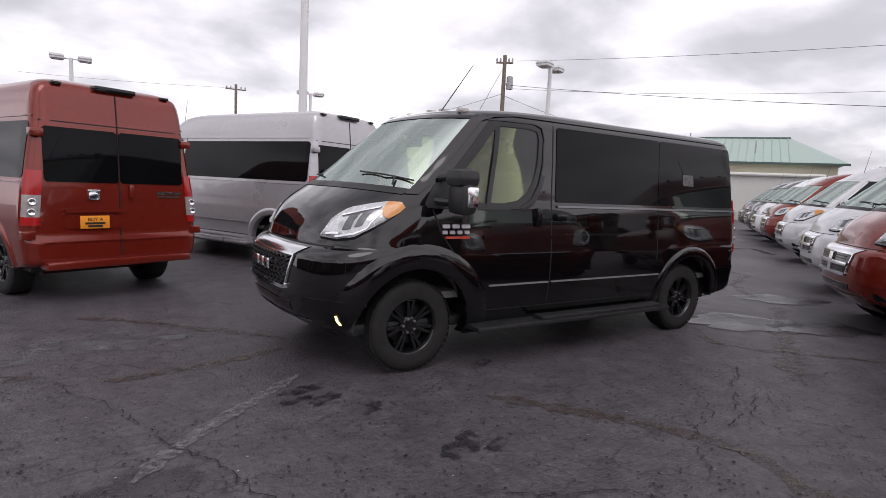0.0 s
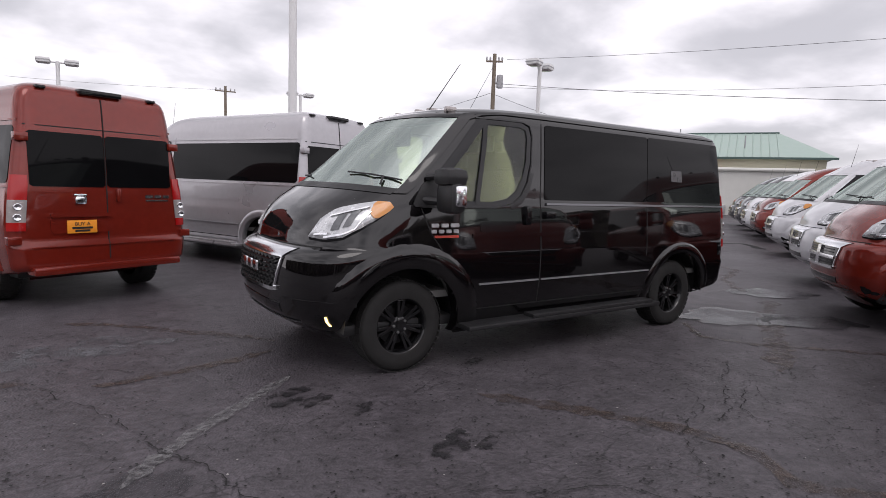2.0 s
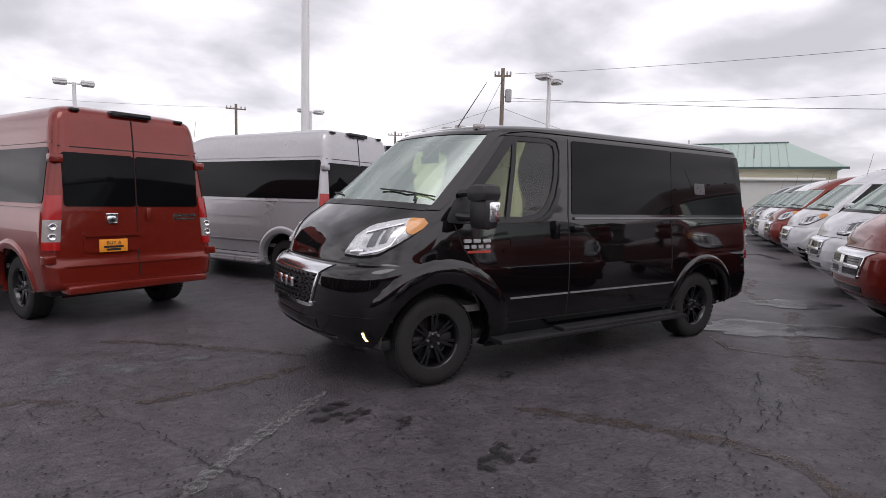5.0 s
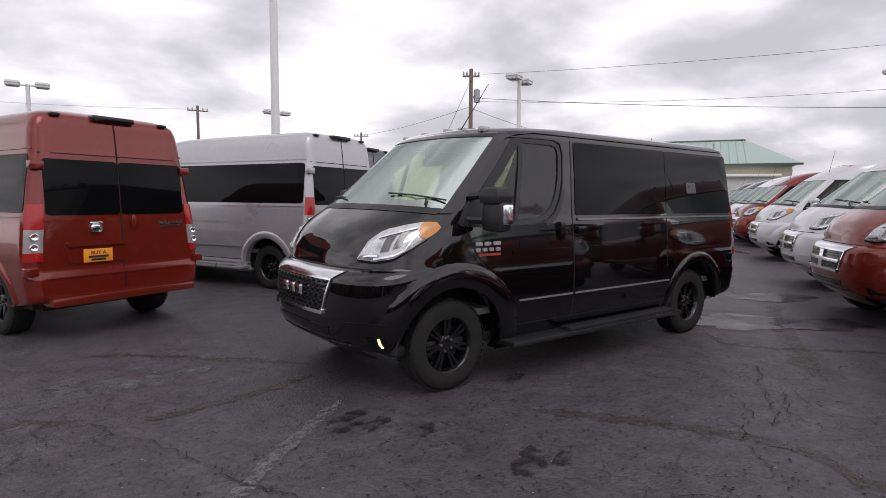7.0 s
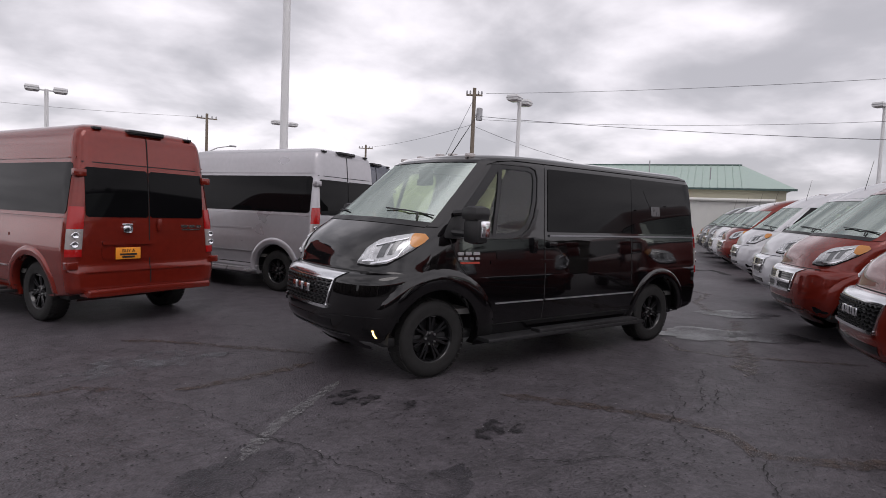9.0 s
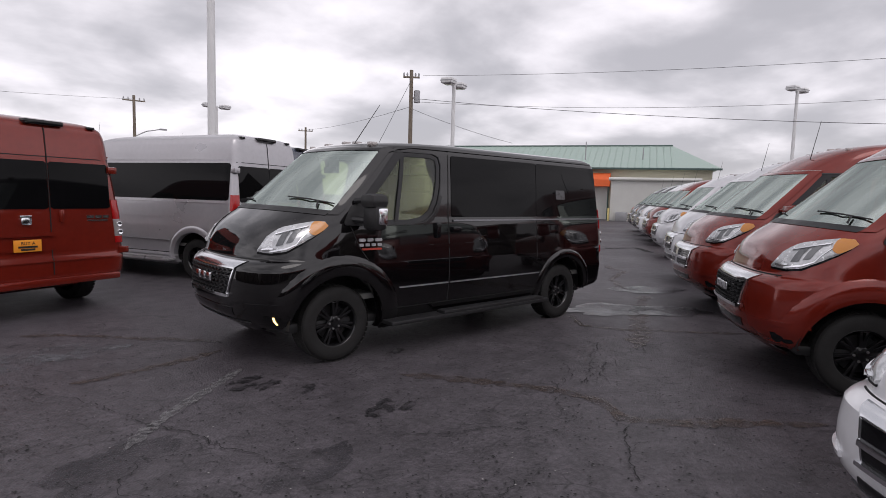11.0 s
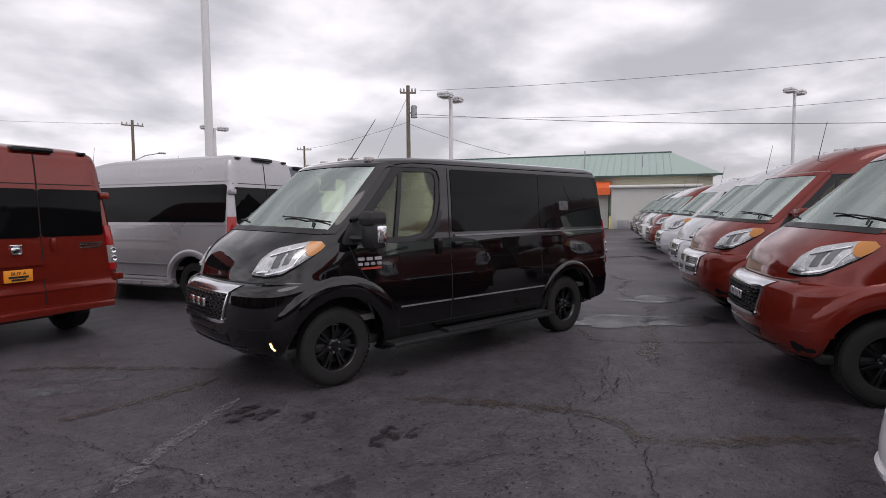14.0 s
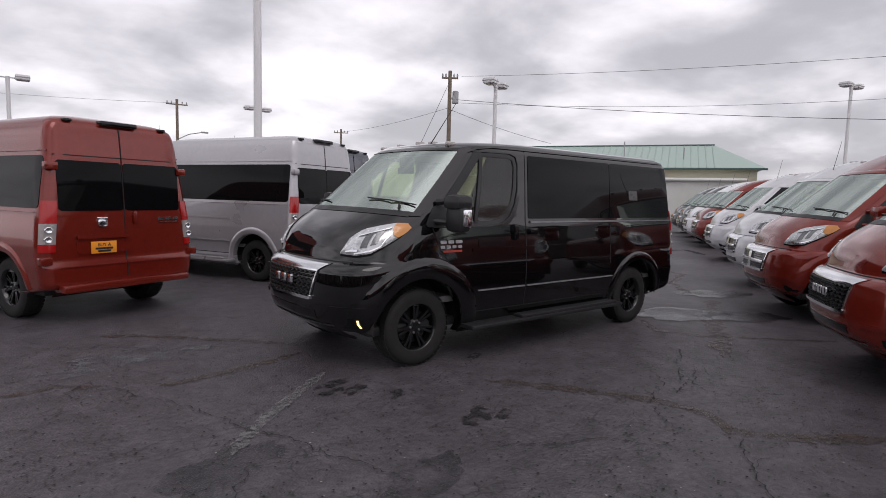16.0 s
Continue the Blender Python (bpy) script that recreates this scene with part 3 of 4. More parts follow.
        # headlight
        def lamp_at(a, v, off):
            lo = np.interp(a, (33, 45, 57, 66, 72, 75), (1.15, 1.14, 1.165, 1.24, 1.31, 1.38))
            hi = np.interp(a, (33, 36, 42, 53, 63, 70, 75), (1.19, 1.32, 1.4, 1.44, 1.465, 1.46, 1.42))
            return sh.corner(a, lo + (hi - lo) * v, off, s)

        rows = []
        for i in range(17):
            a = 33 + 42 * i / 16
            rows.append([(lamp_at(a, v / 6, 0.016 * math.sin(math.pi * v / 6) + 0.006), lamp_at(a, v / 6, -0.03)) for v in range(7)])
        lamp = part("headlight", sheet(rows, 0.03), LAMP_BODY, base, "clear headlight with a bright reflector")
        amber_foot = [np.interp(62 + 13 * i / 8, (62, 65, 70, 75), (0.9, 0.6, 0.25, 0.0)) for i in range(9)]
        part("turn_lens", sheet([[(lamp_at(62 + 13 * i / 8, q + (1 - q) * v / 4, 0.03), lamp_at(62 + 13 * i / 8, q + (1 - q) * v / 4, 0.0)) for v in range(5)] for i, q in enumerate(amber_foot)], 0.03), AMBER, lamp, "amber turn signal lens")
        for a0, a1, v0, v1 in ((47, 52, 0.28, 0.72), (54, 58.5, 0.32, 0.78)):
            part("lamp_bowl", sheet([[(lamp_at(a0 + (a1 - a0) * i / 3, v0 + (v1 - v0) * v / 2, 0.027), lamp_at(a0 + (a1 - a0) * i / 3, v0 + (v1 - v0) * v / 2, 0.0)) for v in range(3)] for i in range(4)], 0.02), LAMP_DARK, lamp)
        inner = []
        for a0, a1, va, vb, w in ((37, 46, 0.2, 0.2, 0.03), (44, 62, 0.1, 0.14, 0.028), (62, 65, 0.14, 0.62, 0.05), (42, 61, 0.76, 0.84, 0.022)):
            grid = []
            for i in range(7):
                a, v = a0 + (a1 - a0) * i / 6, va + (vb - va) * i / 6
                grid.append([(lamp_at(a, v + q * w, 0.034), lamp_at(a, v + q * w, 0.004)) for q in (-1, 0, 1)])
            inner.append(sheet(grid, 0.03))
        part("lamp_bar", merge(*inner), CHROME, lamp)
        edge = []
        for i in range(17):
            edge.append([(rows[i][0][0] + Vector((-0.004, 0, -0.014)), rows[i][0][1] + Vector((0, 0, -0.014))), (rows[i][0][0] + Vector((-0.004, 0, 0.006)), rows[i][0][1])])
        part("lamp_rim", sheet(edge, 0.02), GLOSS_BLACK, lamp)
        # fog lamp recess
        fog_rows = [[(sh.corner(a, z, 0.008, s), sh.corner(a, z, -0.03, s)) for z in (0.44, 0.49, 0.55)] for a in (50, 54, 58, 62, 66)]
        part("fog_recess", sheet(fog_rows, 0.03), GLOSS_BLACK, base)
        if lights:
            fog_rows = [[(sh.corner(a, z, 0.02, s), sh.corner(a, z, 0.0, s)) for z in (0.46, 0.5, 0.54)] for a in (57.4, 58.2, 59)]
            part("fog_lamp", sheet(fog_rows, 0.02), FOG_ON, base, "small lit fog lamp")
        crease = [[(sh.corner(a, z, 0.016, s), sh.corner(a, z, -0.02, s)) for z in (0.62, 0.64, 0.66)] for a in range(34, 79, 4)]
        part("bumper_crease", sheet(crease, 0.02), paint, base)
        # wiper
        part("wiper", merge(tube([sh.corner(a, z, 0.03, s) for a, z in ((8, 1.66), (30, 1.66), (50, 1.65))] if s > 0 else [sh.corner(a, z, 0.03, s) for a, z in ((18, 1.7), (38, 1.68), (60, 1.64))], 0.008), tube([sh.corner(50, 1.6, 0.03, s), sh.corner(46, 1.67, 0.04, s)], 0.01)), PLASTIC, base)

    # nose
    cowl = [[(sh.corner(abs(a), z, 0.008, -1 if a < 0 else 1), sh.corner(abs(a), z, -0.03, -1 if a < 0 else 1)) for z in (screen_foot(abs(a)) - 0.028, screen_foot(abs(a)) - 0.005, screen_foot(abs(a)) + 0.018)] for a in range(-64, 65, 4)]
    part("cowl", sheet(cowl, 0.03), PLASTIC, base)
    hood_gap = [[(sh.corner(abs(a), z, 0.004, -1 if a < 0 else 1), sh.corner(abs(a), z, -0.01, -1 if a < 0 else 1)) for z in (1.074, 1.086)] for a in range(-44, 45, 4)]
    part("hood_gap", sheet(hood_gap, 0.01), SEAM, base)
    part("lower_grille", nose_panel(sh, -0.5, 0.5, 0.52, 0.6, 0.006, 0.02), GLOSS_BLACK, base)
    part("bumper_lip", nose_panel(sh, -0.66, 0.66, 0.455, 0.47, 0.012, 0.03, cols=16), RAIL, base)
    grille = part("grille", nose_panel(sh, -0.52, 0.52, 0.72, 0.985, 0.014, 0.03, 0.16), GLOSS_BLACK, base)
    part("grille_surround", merge(
        nose_panel(sh, -0.62, 0.62, 0.985, 1.066, 0.014, 0.04, 0.16, 6, 18),
        nose_panel(sh, -0.47, 0.47, 0.705, 0.735, 0.04, 0.06, 0.0, 2, 12),
        nose_panel(sh, -0.535, -0.518, 0.7, 0.99, 0.016, 0.014, 0.16, 6, 2),
        nose_panel(sh, 0.518, 0.535, 0.7, 0.99, 0.016, 0.014, 0.16, 6, 2)), CHROME, grille, "chrome grille surround")
    if front == "mesh":
        if fine:
            cells = bmesh.new()
            for r in range(7):
                for c in range(-12, 13):
                    y, z = 0.04 * (c + 0.5 * (r % 2)), 0.745 + 0.037 * r
                    if abs(y) > 0.43 + 0.01 * r:
                        continue
                    x = sh.front(y, z) - 0.018
                    add_box(cells, (x - 0.012, y - 0.021, z - 0.004), (x + 0.01, y + 0.021, z + 0.004), turn=Matrix.Rotation(radians(32 if c % 2 else -32), 3, "X"))
            part("grille_mesh", cells, PLASTIC, grille)
        for k, w in ((-0.14, 0.1), (0.0, 0.1), (0.14, 0.1)):
            x = sh.front(k, 0.8)
            part("emblem_bar", box((x - 0.05, k - w / 2, 0.83), (x - 0.02, k + w / 2, 0.915), 0.012), CHROME, grille)
    else:
        part("grille_cross", merge(nose_panel(sh, -0.48, 0.48, 0.83, 0.875, 0.034, 0.04, 0.0, 2, 12), nose_panel(sh, -0.06, 0.06, 0.72, 0.98, 0.036, 0.04, 0.0, 6, 3)), CHROME, grille, "chrome cross bars")
        if fine:
            for slot in [nose_panel(sh, a, b, z, z + 0.012, 0.022, 0.03, 0.0, 1, 5) for a, b in ((-0.42, -0.08), (0.08, 0.42)) for z in (0.75, 0.785, 0.91, 0.945)]:
                part("grille_slat", slot, PLASTIC, grille)

    # tail
    for s in (-1, 1):
        z0, z1 = (0.95, 1.6)
        lampz = [(z0, z0 + 0.1, TAIL_RED), (z0 + 0.1, z0 + 0.36, TAIL_CLEAR), (z0 + 0.36, z1, TAIL_RED)]
        first = None
        for a, b, mat in lampz:
            rows = []
            for i in range(6):
                z = a + (b - a) * i / 5
                f, r, w, d = sh.level(z)
                k = 1.0 if z < z1 - 0.12 else max(0.35, 1 - ((z - z1 + 0.12) / 0.12) ** 2 * 0.6)
                lean = 1.0 if z < z1 - 0.2 else max(0.25, 1 - ((z - z1 + 0.2) / 0.2) ** 1.5 * 0.75)
                row = []
                for q in range(9):
                    t = math.pi / 2 * (0.3 + 0.7 * q / 6 * lean) if q < 7 else math.pi / 2
                    back = 0.014 * (q - 6) * lean if q > 6 else 0.0
                    p = Vector((r - sh.R + sh.R * math.sin(min(t, math.pi / 2)), s * (w - sh.R + sh.R * math.cos(min(t, math.pi / 2)) - back), z))
                    nrm = Vector((math.sin(t), s * math.cos(t), 0))
                    row.append((p + nrm * 0.014, p - nrm * 0.015))
                rows.append(row)
            ob = part("tail_light" if first is None else "tail_lens", sheet(rows, 0.02), mat, base if first is None else first)
            first = first or ob
        for z in (z0 + 0.16, z0 + 0.28):
            f, r, w, d = sh.level(z)
            part("lamp_bulb_ring", lathe([(0.0, r + 0.008), (0.026, r + 0.01), (0.036, r + 0.018), (0.042, r + 0.016), (0.042, r - 0.01)], 18, "x", (0, s * (w - 0.075), z)), CHROME, first)
        win_top = 2.12
        part("rear_window", rear_panel(sh, *sorted((s * 0.012, s * 0.80)), 1.47, win_top, 0.008, 0.03), TINT, base, "dark rear door glass")
        for z in (0.84, 2.04) if high else ():
            f, r, w, d = sh.level(z)
            part("door_hinge", box((r - 0.06, min(s * (w - 0.11), s * (w + 0.02)), z - 0.05), (r + 0.04, max(s * (w - 0.11), s * (w + 0.02)), z + 0.05), 0.015), paint, base)
    part("rear_step", merge(box((wb + 0.8, -0.84, 0.42), (wb + (1.06 if high else 1.01), 0.84, 0.52), 0.03)), paint, base)
    part("rear_door_gap", merge(rear_panel(sh, -0.006, 0.006, 0.56, sh.top - 0.14, 0.007, 0.001, 0.014, 40, 1), rear_panel(sh, -0.82, 0.82, 2.15 if not high else 2.18, 2.16 if not high else 2.192, 0.003, 0.001, 0.01, 2, 12)), SEAM, base)
    zt = sh.top - 0.09
    xr = sh.rear(0, zt)
    part("brake_lamp", box((xr - 0.06, -0.24, zt - 0.02), (xr + 0.07, 0.24, zt + 0.05), 0.025), GLOSS_BLACK, base, "black high brake lamp and camera housing")
    for s in (-1, 1):
        part("clearance_lamp", box((xr - 0.04, s * 0.62 - 0.05, zt - 0.01), (xr + 0.04, s * 0.62 + 0.05, zt + 0.03), 0.012), GLOSS_BLACK, base)
    if detail_rear:
        x = sh.rear(0.4, 0.85)
        recess = part("plate_recess", rear_panel(sh, -0.62, 0.02, 0.9, 1.12, 0.012, 0.05), paint, base)
        part("plate_lamp_bar", rear_panel(sh, -0.62, 0.02, 1.1, 1.15, 0.035, 0.02, 0.03), paint, recess)
        x = sh.rear(0.3, 1.0) + 0.02
        plate = part("dealer_plate", box((x, -0.46, 0.90), (x + 0.012, -0.14, 1.06), 0.004), ORANGE, base, "orange dealer plate with black lettering")
        for z, w in ((0.965, 0.22), (0.93, 0.16)):
            part("lettering_bar", box((x + 0.011, -0.3 - w / 2, z - 0.012), (x + 0.016, -0.3 + w / 2, z + 0.014)), INK, plate)
        txt = bpy.data.curves.new("lettering", "FONT")
        txt.body, txt.size, txt.align_x, txt.extrude = "BUY A", 0.06, "CENTER", 0.001
        txt.materials.append(INK)
        word = new("lettering", txt)
        word.parent, word.matrix_basis = plate, pose(x + 0.015, -0.3, 0.995, 90, 0, 90)
        xe = sh.rear(-0.3, 1.33)
        part("emblem", merge(box((xe, -0.36, 1.26), (xe + 0.02, -0.24, 1.36), 0.03), box((xe, -0.37, 1.36), (xe + 0.022, -0.23, 1.385), 0.008)), CHROME, base, "chrome shield emblem")
        part("badge", merge(box((xe, 0.46, 1.33), (xe + 0.012, 0.56, 1.37)), box((xe, 0.58, 1.33), (xe + 0.012, 0.67, 1.37)), box((xe, 0.69, 1.33), (xe + 0.012, 0.77, 1.37)), box((xe, 0.47, 1.29), (xe + 0.01, 0.76, 1.31))), CHROME, base)
        part("rear_handle", box((xe, 0.1, 1.28), (xe + 0.045, 0.15, 1.46), 0.02), paint, base)
        part("door_strip", rear_panel(sh, -0.82, 0.82, 0.74, 0.75, 0.01, 0.004, 0.015, 2, 10), paint, base)
    if clearance:
        for y in (-0.62, -0.3, 0.0, 0.3, 0.62):
            z = sh.top - (0.055 if not high else 0.1) - abs(y) * 0.06
            f = np.interp(z, *sh.t["nose"]) + 0.12 + abs(y) * 0.12
            part("roof_lamp", merge(box((f - 0.05, y - 0.03, z - 0.01), (f + 0.06, y + 0.03, z + 0.045), 0.02)), TAIL_CLEAR, base, "clear cab clearance lamp")
    z = 2.3 if not high else 2.42
    x = np.interp(z, *sh.t["nose"]) + 0.1
    part("aerial", tube([(x, -0.35, z - 0.02), (x + 0.36, -0.35, z + 0.5)] if not high else [(x, -0.45, z - 0.04), (x + 0.12, -0.45, z + 0.62)], 0.006, 6, 0.003), PLASTIC, base)
    part("inspection_sticker", merge(*[sheet([[(sh.corner(a, z, 0.004, -1), sh.corner(a, z, -0.004, -1)) for z in (2.12, 2.17)] for a in (55, 58, 61)], 0.01)]), PAPER, glass)
    return base, sh


FINE = True
black, bsh = van("passenger_van", "glossy black low-roof passenger van parked on wet asphalt", pose(-0.165, -0.2, 0, 0, 0, 2.6), PAINT_BLACK, False, 3.6, FINE, "mesh", "parked vans", lights=True)
van("passenger_van", "copper-red high-roof van seen from its rear doors", pose(-4.18, 7.25, 0, 0, 0, -64.9), PAINT_RED, True, 4.0, FINE, "mesh", "parked vans", detail_rear=True, squat=0.93)
van("passenger_van", "silver high-roof van with dark side windows", pose(-0.73, 8.82, 0, 0, 0, -62.7), PAINT_SILVER, True, 4.0, FINE, "cross", "parked vans", squat=0.99)
van("passenger_van", "dark blue-grey van parked behind the silver one", pose(1.45, 11.1, 0, 0, 0, -60), PAINT_BLUE, True, 3.45, False, "cross", "parked vans", squat=1.03)
ROW = [
    ("copper-red high-roof van with a mesh grille", PAINT_RED, "mesh", True, 3.78, -4.10, -53.0),
    ("copper-red high-roof van with a chrome cross grille", PAINT_RED, "cross", True, 6.55, -2.07, -49.0),
    ("silver high-roof van with a chrome cross grille", PAINT_BRIGHT, "cross", True, 9.35, -0.30, -53.0),
    ("bright silver high-roof van in the row", PAINT_BRIGHT, "cross", True, 13.81, 2.66, -52.1),
    ("copper-red high-roof van in the row", PAINT_RED, "cross", True, 17.94, 5.50, -51.2),
    ("white high-roof van in the row", PAINT_WHITE, "cross", True, 20.03, 7.10, -52.0),
    ("dark grey van far down the row", PAINT_GREY, "cross", True, 23.07, 9.26, -52.0),
    ("dark grey van at the end of the row", PAINT_GREY, "cross", True, 26.44, 11.67, -52.0),
]
for k, (label, paint, front, high, x, y, turn) in enumerate(ROW):
    van("passenger_van", label, pose(x, y, 0, 0, 0, turn), paint, high, 3.6, k < 4, front, "parked vans", clearance=k < 4)
van("minivan", "white minivan with a black grille at the row's near end", pose(0.69, -6.26, 0, 0, 0, -36.4), PAINT_WHITE, False, 3.0, False, "cross", "", clearance=False, squat=0.7)

# ---- ground ----
def asphalt_material():
    m = material("asphalt", (0.0535, 0.047, 0.0535), 0.55, vary=0.22, scale=0.4)
    nt = m.node_tree
    b = nt.nodes["Principled BSDF"]
    tc = nt.nodes.new("ShaderNodeTexCoord")
    grit, stones, fine = nt.nodes.new("ShaderNodeTexVoronoi"), nt.nodes.new("ShaderNodeTexNoise"), nt.nodes.new("ShaderNodeTexNoise")
    grit.inputs["Scale"].default_value = 55
    stones.inputs["Scale"].default_value, stones.inputs["Detail"].default_value = 22, 8
    fine.inputs["Scale"].default_value, fine.inputs["Detail"].default_value = 4.0, 9
    for n in (grit, stones, fine):
        nt.links.new(tc.outputs["Object"], n.inputs["Vector"])
    # pits and pale grains
    pits = nt.nodes.new("ShaderNodeMapRange")
    pits.inputs["From Min"].default_value, pits.inputs["From Max"].default_value = 0.3, 0.62
    pits.inputs["To Min"].default_value, pits.inputs["To Max"].default_value = 0.68, 1.25
    nt.links.new(stones.outputs["Fac"], pits.inputs["Value"])
    blot = nt.nodes.new("ShaderNodeMapRange")
    blot.inputs["From Min"].default_value, blot.inputs["From Max"].default_value = 0.32, 0.68
    blot.inputs["To Min"].default_value, blot.inputs["To Max"].default_value = 0.75, 1.3
    nt.links.new(fine.outputs["Fac"], blot.inputs["Value"])
    old = b.inputs["Base Color"].links[0].from_socket
    last = old
    # a web of fine cracks, thick in some places and absent in others
    warp, shift = nt.nodes.new("ShaderNodeTexNoise"), nt.nodes.new("ShaderNodeVectorMath")
    warp.inputs["Scale"].default_value, warp.inputs["Detail"].default_value = 6, 4
    shift.operation = "MULTIPLY_ADD"
    shift.inputs[1].default_value = (0.12, 0.12, 0)
    nt.links.new(tc.outputs["Object"], warp.inputs["Vector"])
    nt.links.new(warp.outputs["Color"], shift.inputs[0])
    nt.links.new(tc.outputs["Object"], shift.inputs[2])
    webs = []
    for size, lo, hi in ((3.2, 0.0, 0.03), (9.0, 0.0, 0.06)):
        web, line = nt.nodes.new("ShaderNodeTexVoronoi"), nt.nodes.new("ShaderNodeMapRange")
        web.feature = "DISTANCE_TO_EDGE"
        web.inputs["Scale"].default_value = size
        nt.links.new(shift.outputs[0], web.inputs["Vector"])
        line.inputs["From Min"].default_value, line.inputs["From Max"].default_value = lo, hi
        line.inputs["To Min"].default_value, line.inputs["To Max"].default_value = 1.0, 0.0
        nt.links.new(web.outputs["Distance"], line.inputs["Value"])
        where, cut = nt.nodes.new("ShaderNodeTexNoise"), nt.nodes.new("ShaderNodeMapRange")
        where.inputs["Scale"].default_value, where.inputs["Detail"].default_value = size * 0.42, 5
        cut.inputs["From Min"].default_value, cut.inputs["From Max"].default_value = 0.53, 0.64
        nt.links.new(tc.outputs["Object"], where.inputs["Vector"])
        nt.links.new(where.outputs["Fac"], cut.inputs["Value"])
        both, dark = nt.nodes.new("ShaderNodeMath"), nt.nodes.new("ShaderNodeMapRange")
        both.operation = "MULTIPLY"
        nt.links.new(line.outputs[0], both.inputs[0])
        nt.links.new(cut.outputs[0], both.inputs[1])
        dark.inputs["To Min"].default_value, dark.inputs["To Max"].default_value = 1.0, 0.25
        nt.links.new(both.outputs[0], dark.inputs["Value"])
        webs.append(dark)
    for src in (pits, blot, *webs):
        mix = nt.nodes.new("ShaderNodeMix")
        mix.data_type, mix.blend_type = "RGBA", "MULTIPLY"
        mix.inputs[0].default_value = 1.0
        nt.links.new(last, mix.inputs[6])
        nt.links.new(src.outputs[0], mix.inputs[7])
        last = mix.outputs[2]
    nt.links.new(last, b.inputs["Base Color"])
    height = nt.nodes.new("ShaderNodeMath")
    height.operation = "ADD"
    nt.links.new(grit.outputs["Distance"], height.inputs[0])
    nt.links.new(stones.outputs["Fac"], height.inputs[1])
    bp = nt.nodes.new("ShaderNodeBump")
    bp.inputs["Strength"].default_value, bp.inputs["Distance"].default_value = 0.35, 0.012
    nt.links.new(height.outputs[0], bp.inputs["Height"])
    nt.links.new(bp.outputs[0], b.inputs["Normal"])
    return m


def patchy(name, color, rough, scale, lo, hi):
    """A thin film that covers the asphalt only here and there."""
    m = material(name, color, rough, vary=0.2, scale=3)
    nt = m.node_tree
    b = nt.nodes["Principled BSDF"]
    tc, n, mr = nt.nodes.new("ShaderNodeTexCoord"), nt.nodes.new("ShaderNodeTexNoise"), nt.nodes.new("ShaderNodeMapRange")
    n.inputs["Scale"].default_value, n.inputs["Detail"].default_value = scale, 6
    mr.inputs["From Min"].default_value, mr.inputs["From Max"].default_value = lo, hi
    nt.links.new(tc.outputs["Object"], n.inputs["Vector"])
    nt.links.new(n.outputs["Fac"], mr.inputs["Value"])
    nt.links.new(mr.outputs[0], b.inputs["Alpha"])
    return m


ASPHALT = asphalt_material()
bm = bmesh.new()
bmesh.ops.create_grid(bm, x_segments=40, y_segments=40, size=700)
ground = tagged(part("ground", bm, ASPHALT, None, smooth=False), "dark grey worn asphalt of a car lot", "ground", kind="structure")

SEALER = patchy("brown_silt", (0.062, 0.044, 0.036), 0.5, 9, 0.3, 0.75)
CRACK = material("open_crack", (0.008, 0.008, 0.008), 0.9)
FADED = patchy("faded_white_paint", (0.15, 0.147, 0.15), 0.7, 22, 0.33, 0.74)
DAMP = patchy("damp_stain", (0.02, 0.019, 0.021), 0.4, 11, 0.4, 0.64)
DAMP_SOFT = patchy("drying_damp", (0.03, 0.029, 0.034), 0.45, 2.2, 0.3, 0.95)
WET = patchy("wet_film", (0.048, 0.046, 0.05), 0.18, 1.6, 0.25, 0.75)
PALE = patchy("pale_dust", (0.11, 0.11, 0.12), 0.7, 3, 0.42, 0.75)
rng = random.Random(4)


def ribbon(name, pts, width, mat, label, jitter=0.0, z=0.004, ragged=0.0, category="mark", step=0.07):
    """A flat irregular band on the ground along a bent line."""
    pts = [Vector((*p, 0)) for p in pts]
    line = []
    for a, b in zip(pts, pts[1:]):
        n = max(2, int((b - a).length / step))
        line += [a + (b - a) * k / n for k in range(n)]
    line.append(pts[-1])
    bm = bmesh.new()
    prev, drift = None, 0.0
    for i, p in enumerate(line):
        d = (line[min(i + 1, len(line) - 1)] - line[max(i - 1, 0)]).normalized()
        q = Vector((-d.y, d.x, 0))
        drift = drift * 0.7 + rng.uniform(-jitter, jitter) * min(1, step / 0.045)
        w = width * (1 + rng.uniform(-ragged, ragged)) * min(1, 0.3 + 0.35 * min(i, len(line) - 1 - i))
        pair = [bm.verts.new(p + q * (drift + k * w / 2) + Vector((0, 0, z))) for k in (-1, 1)]
        if prev:
            bm.faces.new((prev[0], prev[1], pair[1], pair[0]))
        prev = pair
    return tagged(part(name, bm, mat, None, smooth=False), label, category, kind="structure")


def stain(name, centre, rx, ry, mat, label, turn=0.0, z=0.006, n=40):
    """A flat patch with a wandering outline."""
    bm = bmesh.new()
    seed = Vector((centre[0] * 3.1, centre[1] * 2.3, 0))
    ring = []
    for k in range(n):
        a = 2 * math.pi * k / n
        r = 1 + 0.55 * noise.noise(seed + Vector((math.cos(a) * 1.6, math.sin(a) * 1.6, 0))) + 0.25 * noise.noise(seed + Vector((math.cos(a) * 5, math.sin(a) * 5, 3)))
        x, y = rx * r * math.cos(a), ry * r * math.sin(a)
        ring.append(bm.verts.new((centre[0] + x * math.cos(turn) - y * math.sin(turn), centre[1] + x * math.sin(turn) + y * math.cos(turn), z)))
    bm.faces.new(ring)
    return tagged(part(name, bm, mat, None, smooth=False), label, "stain", kind="structure")


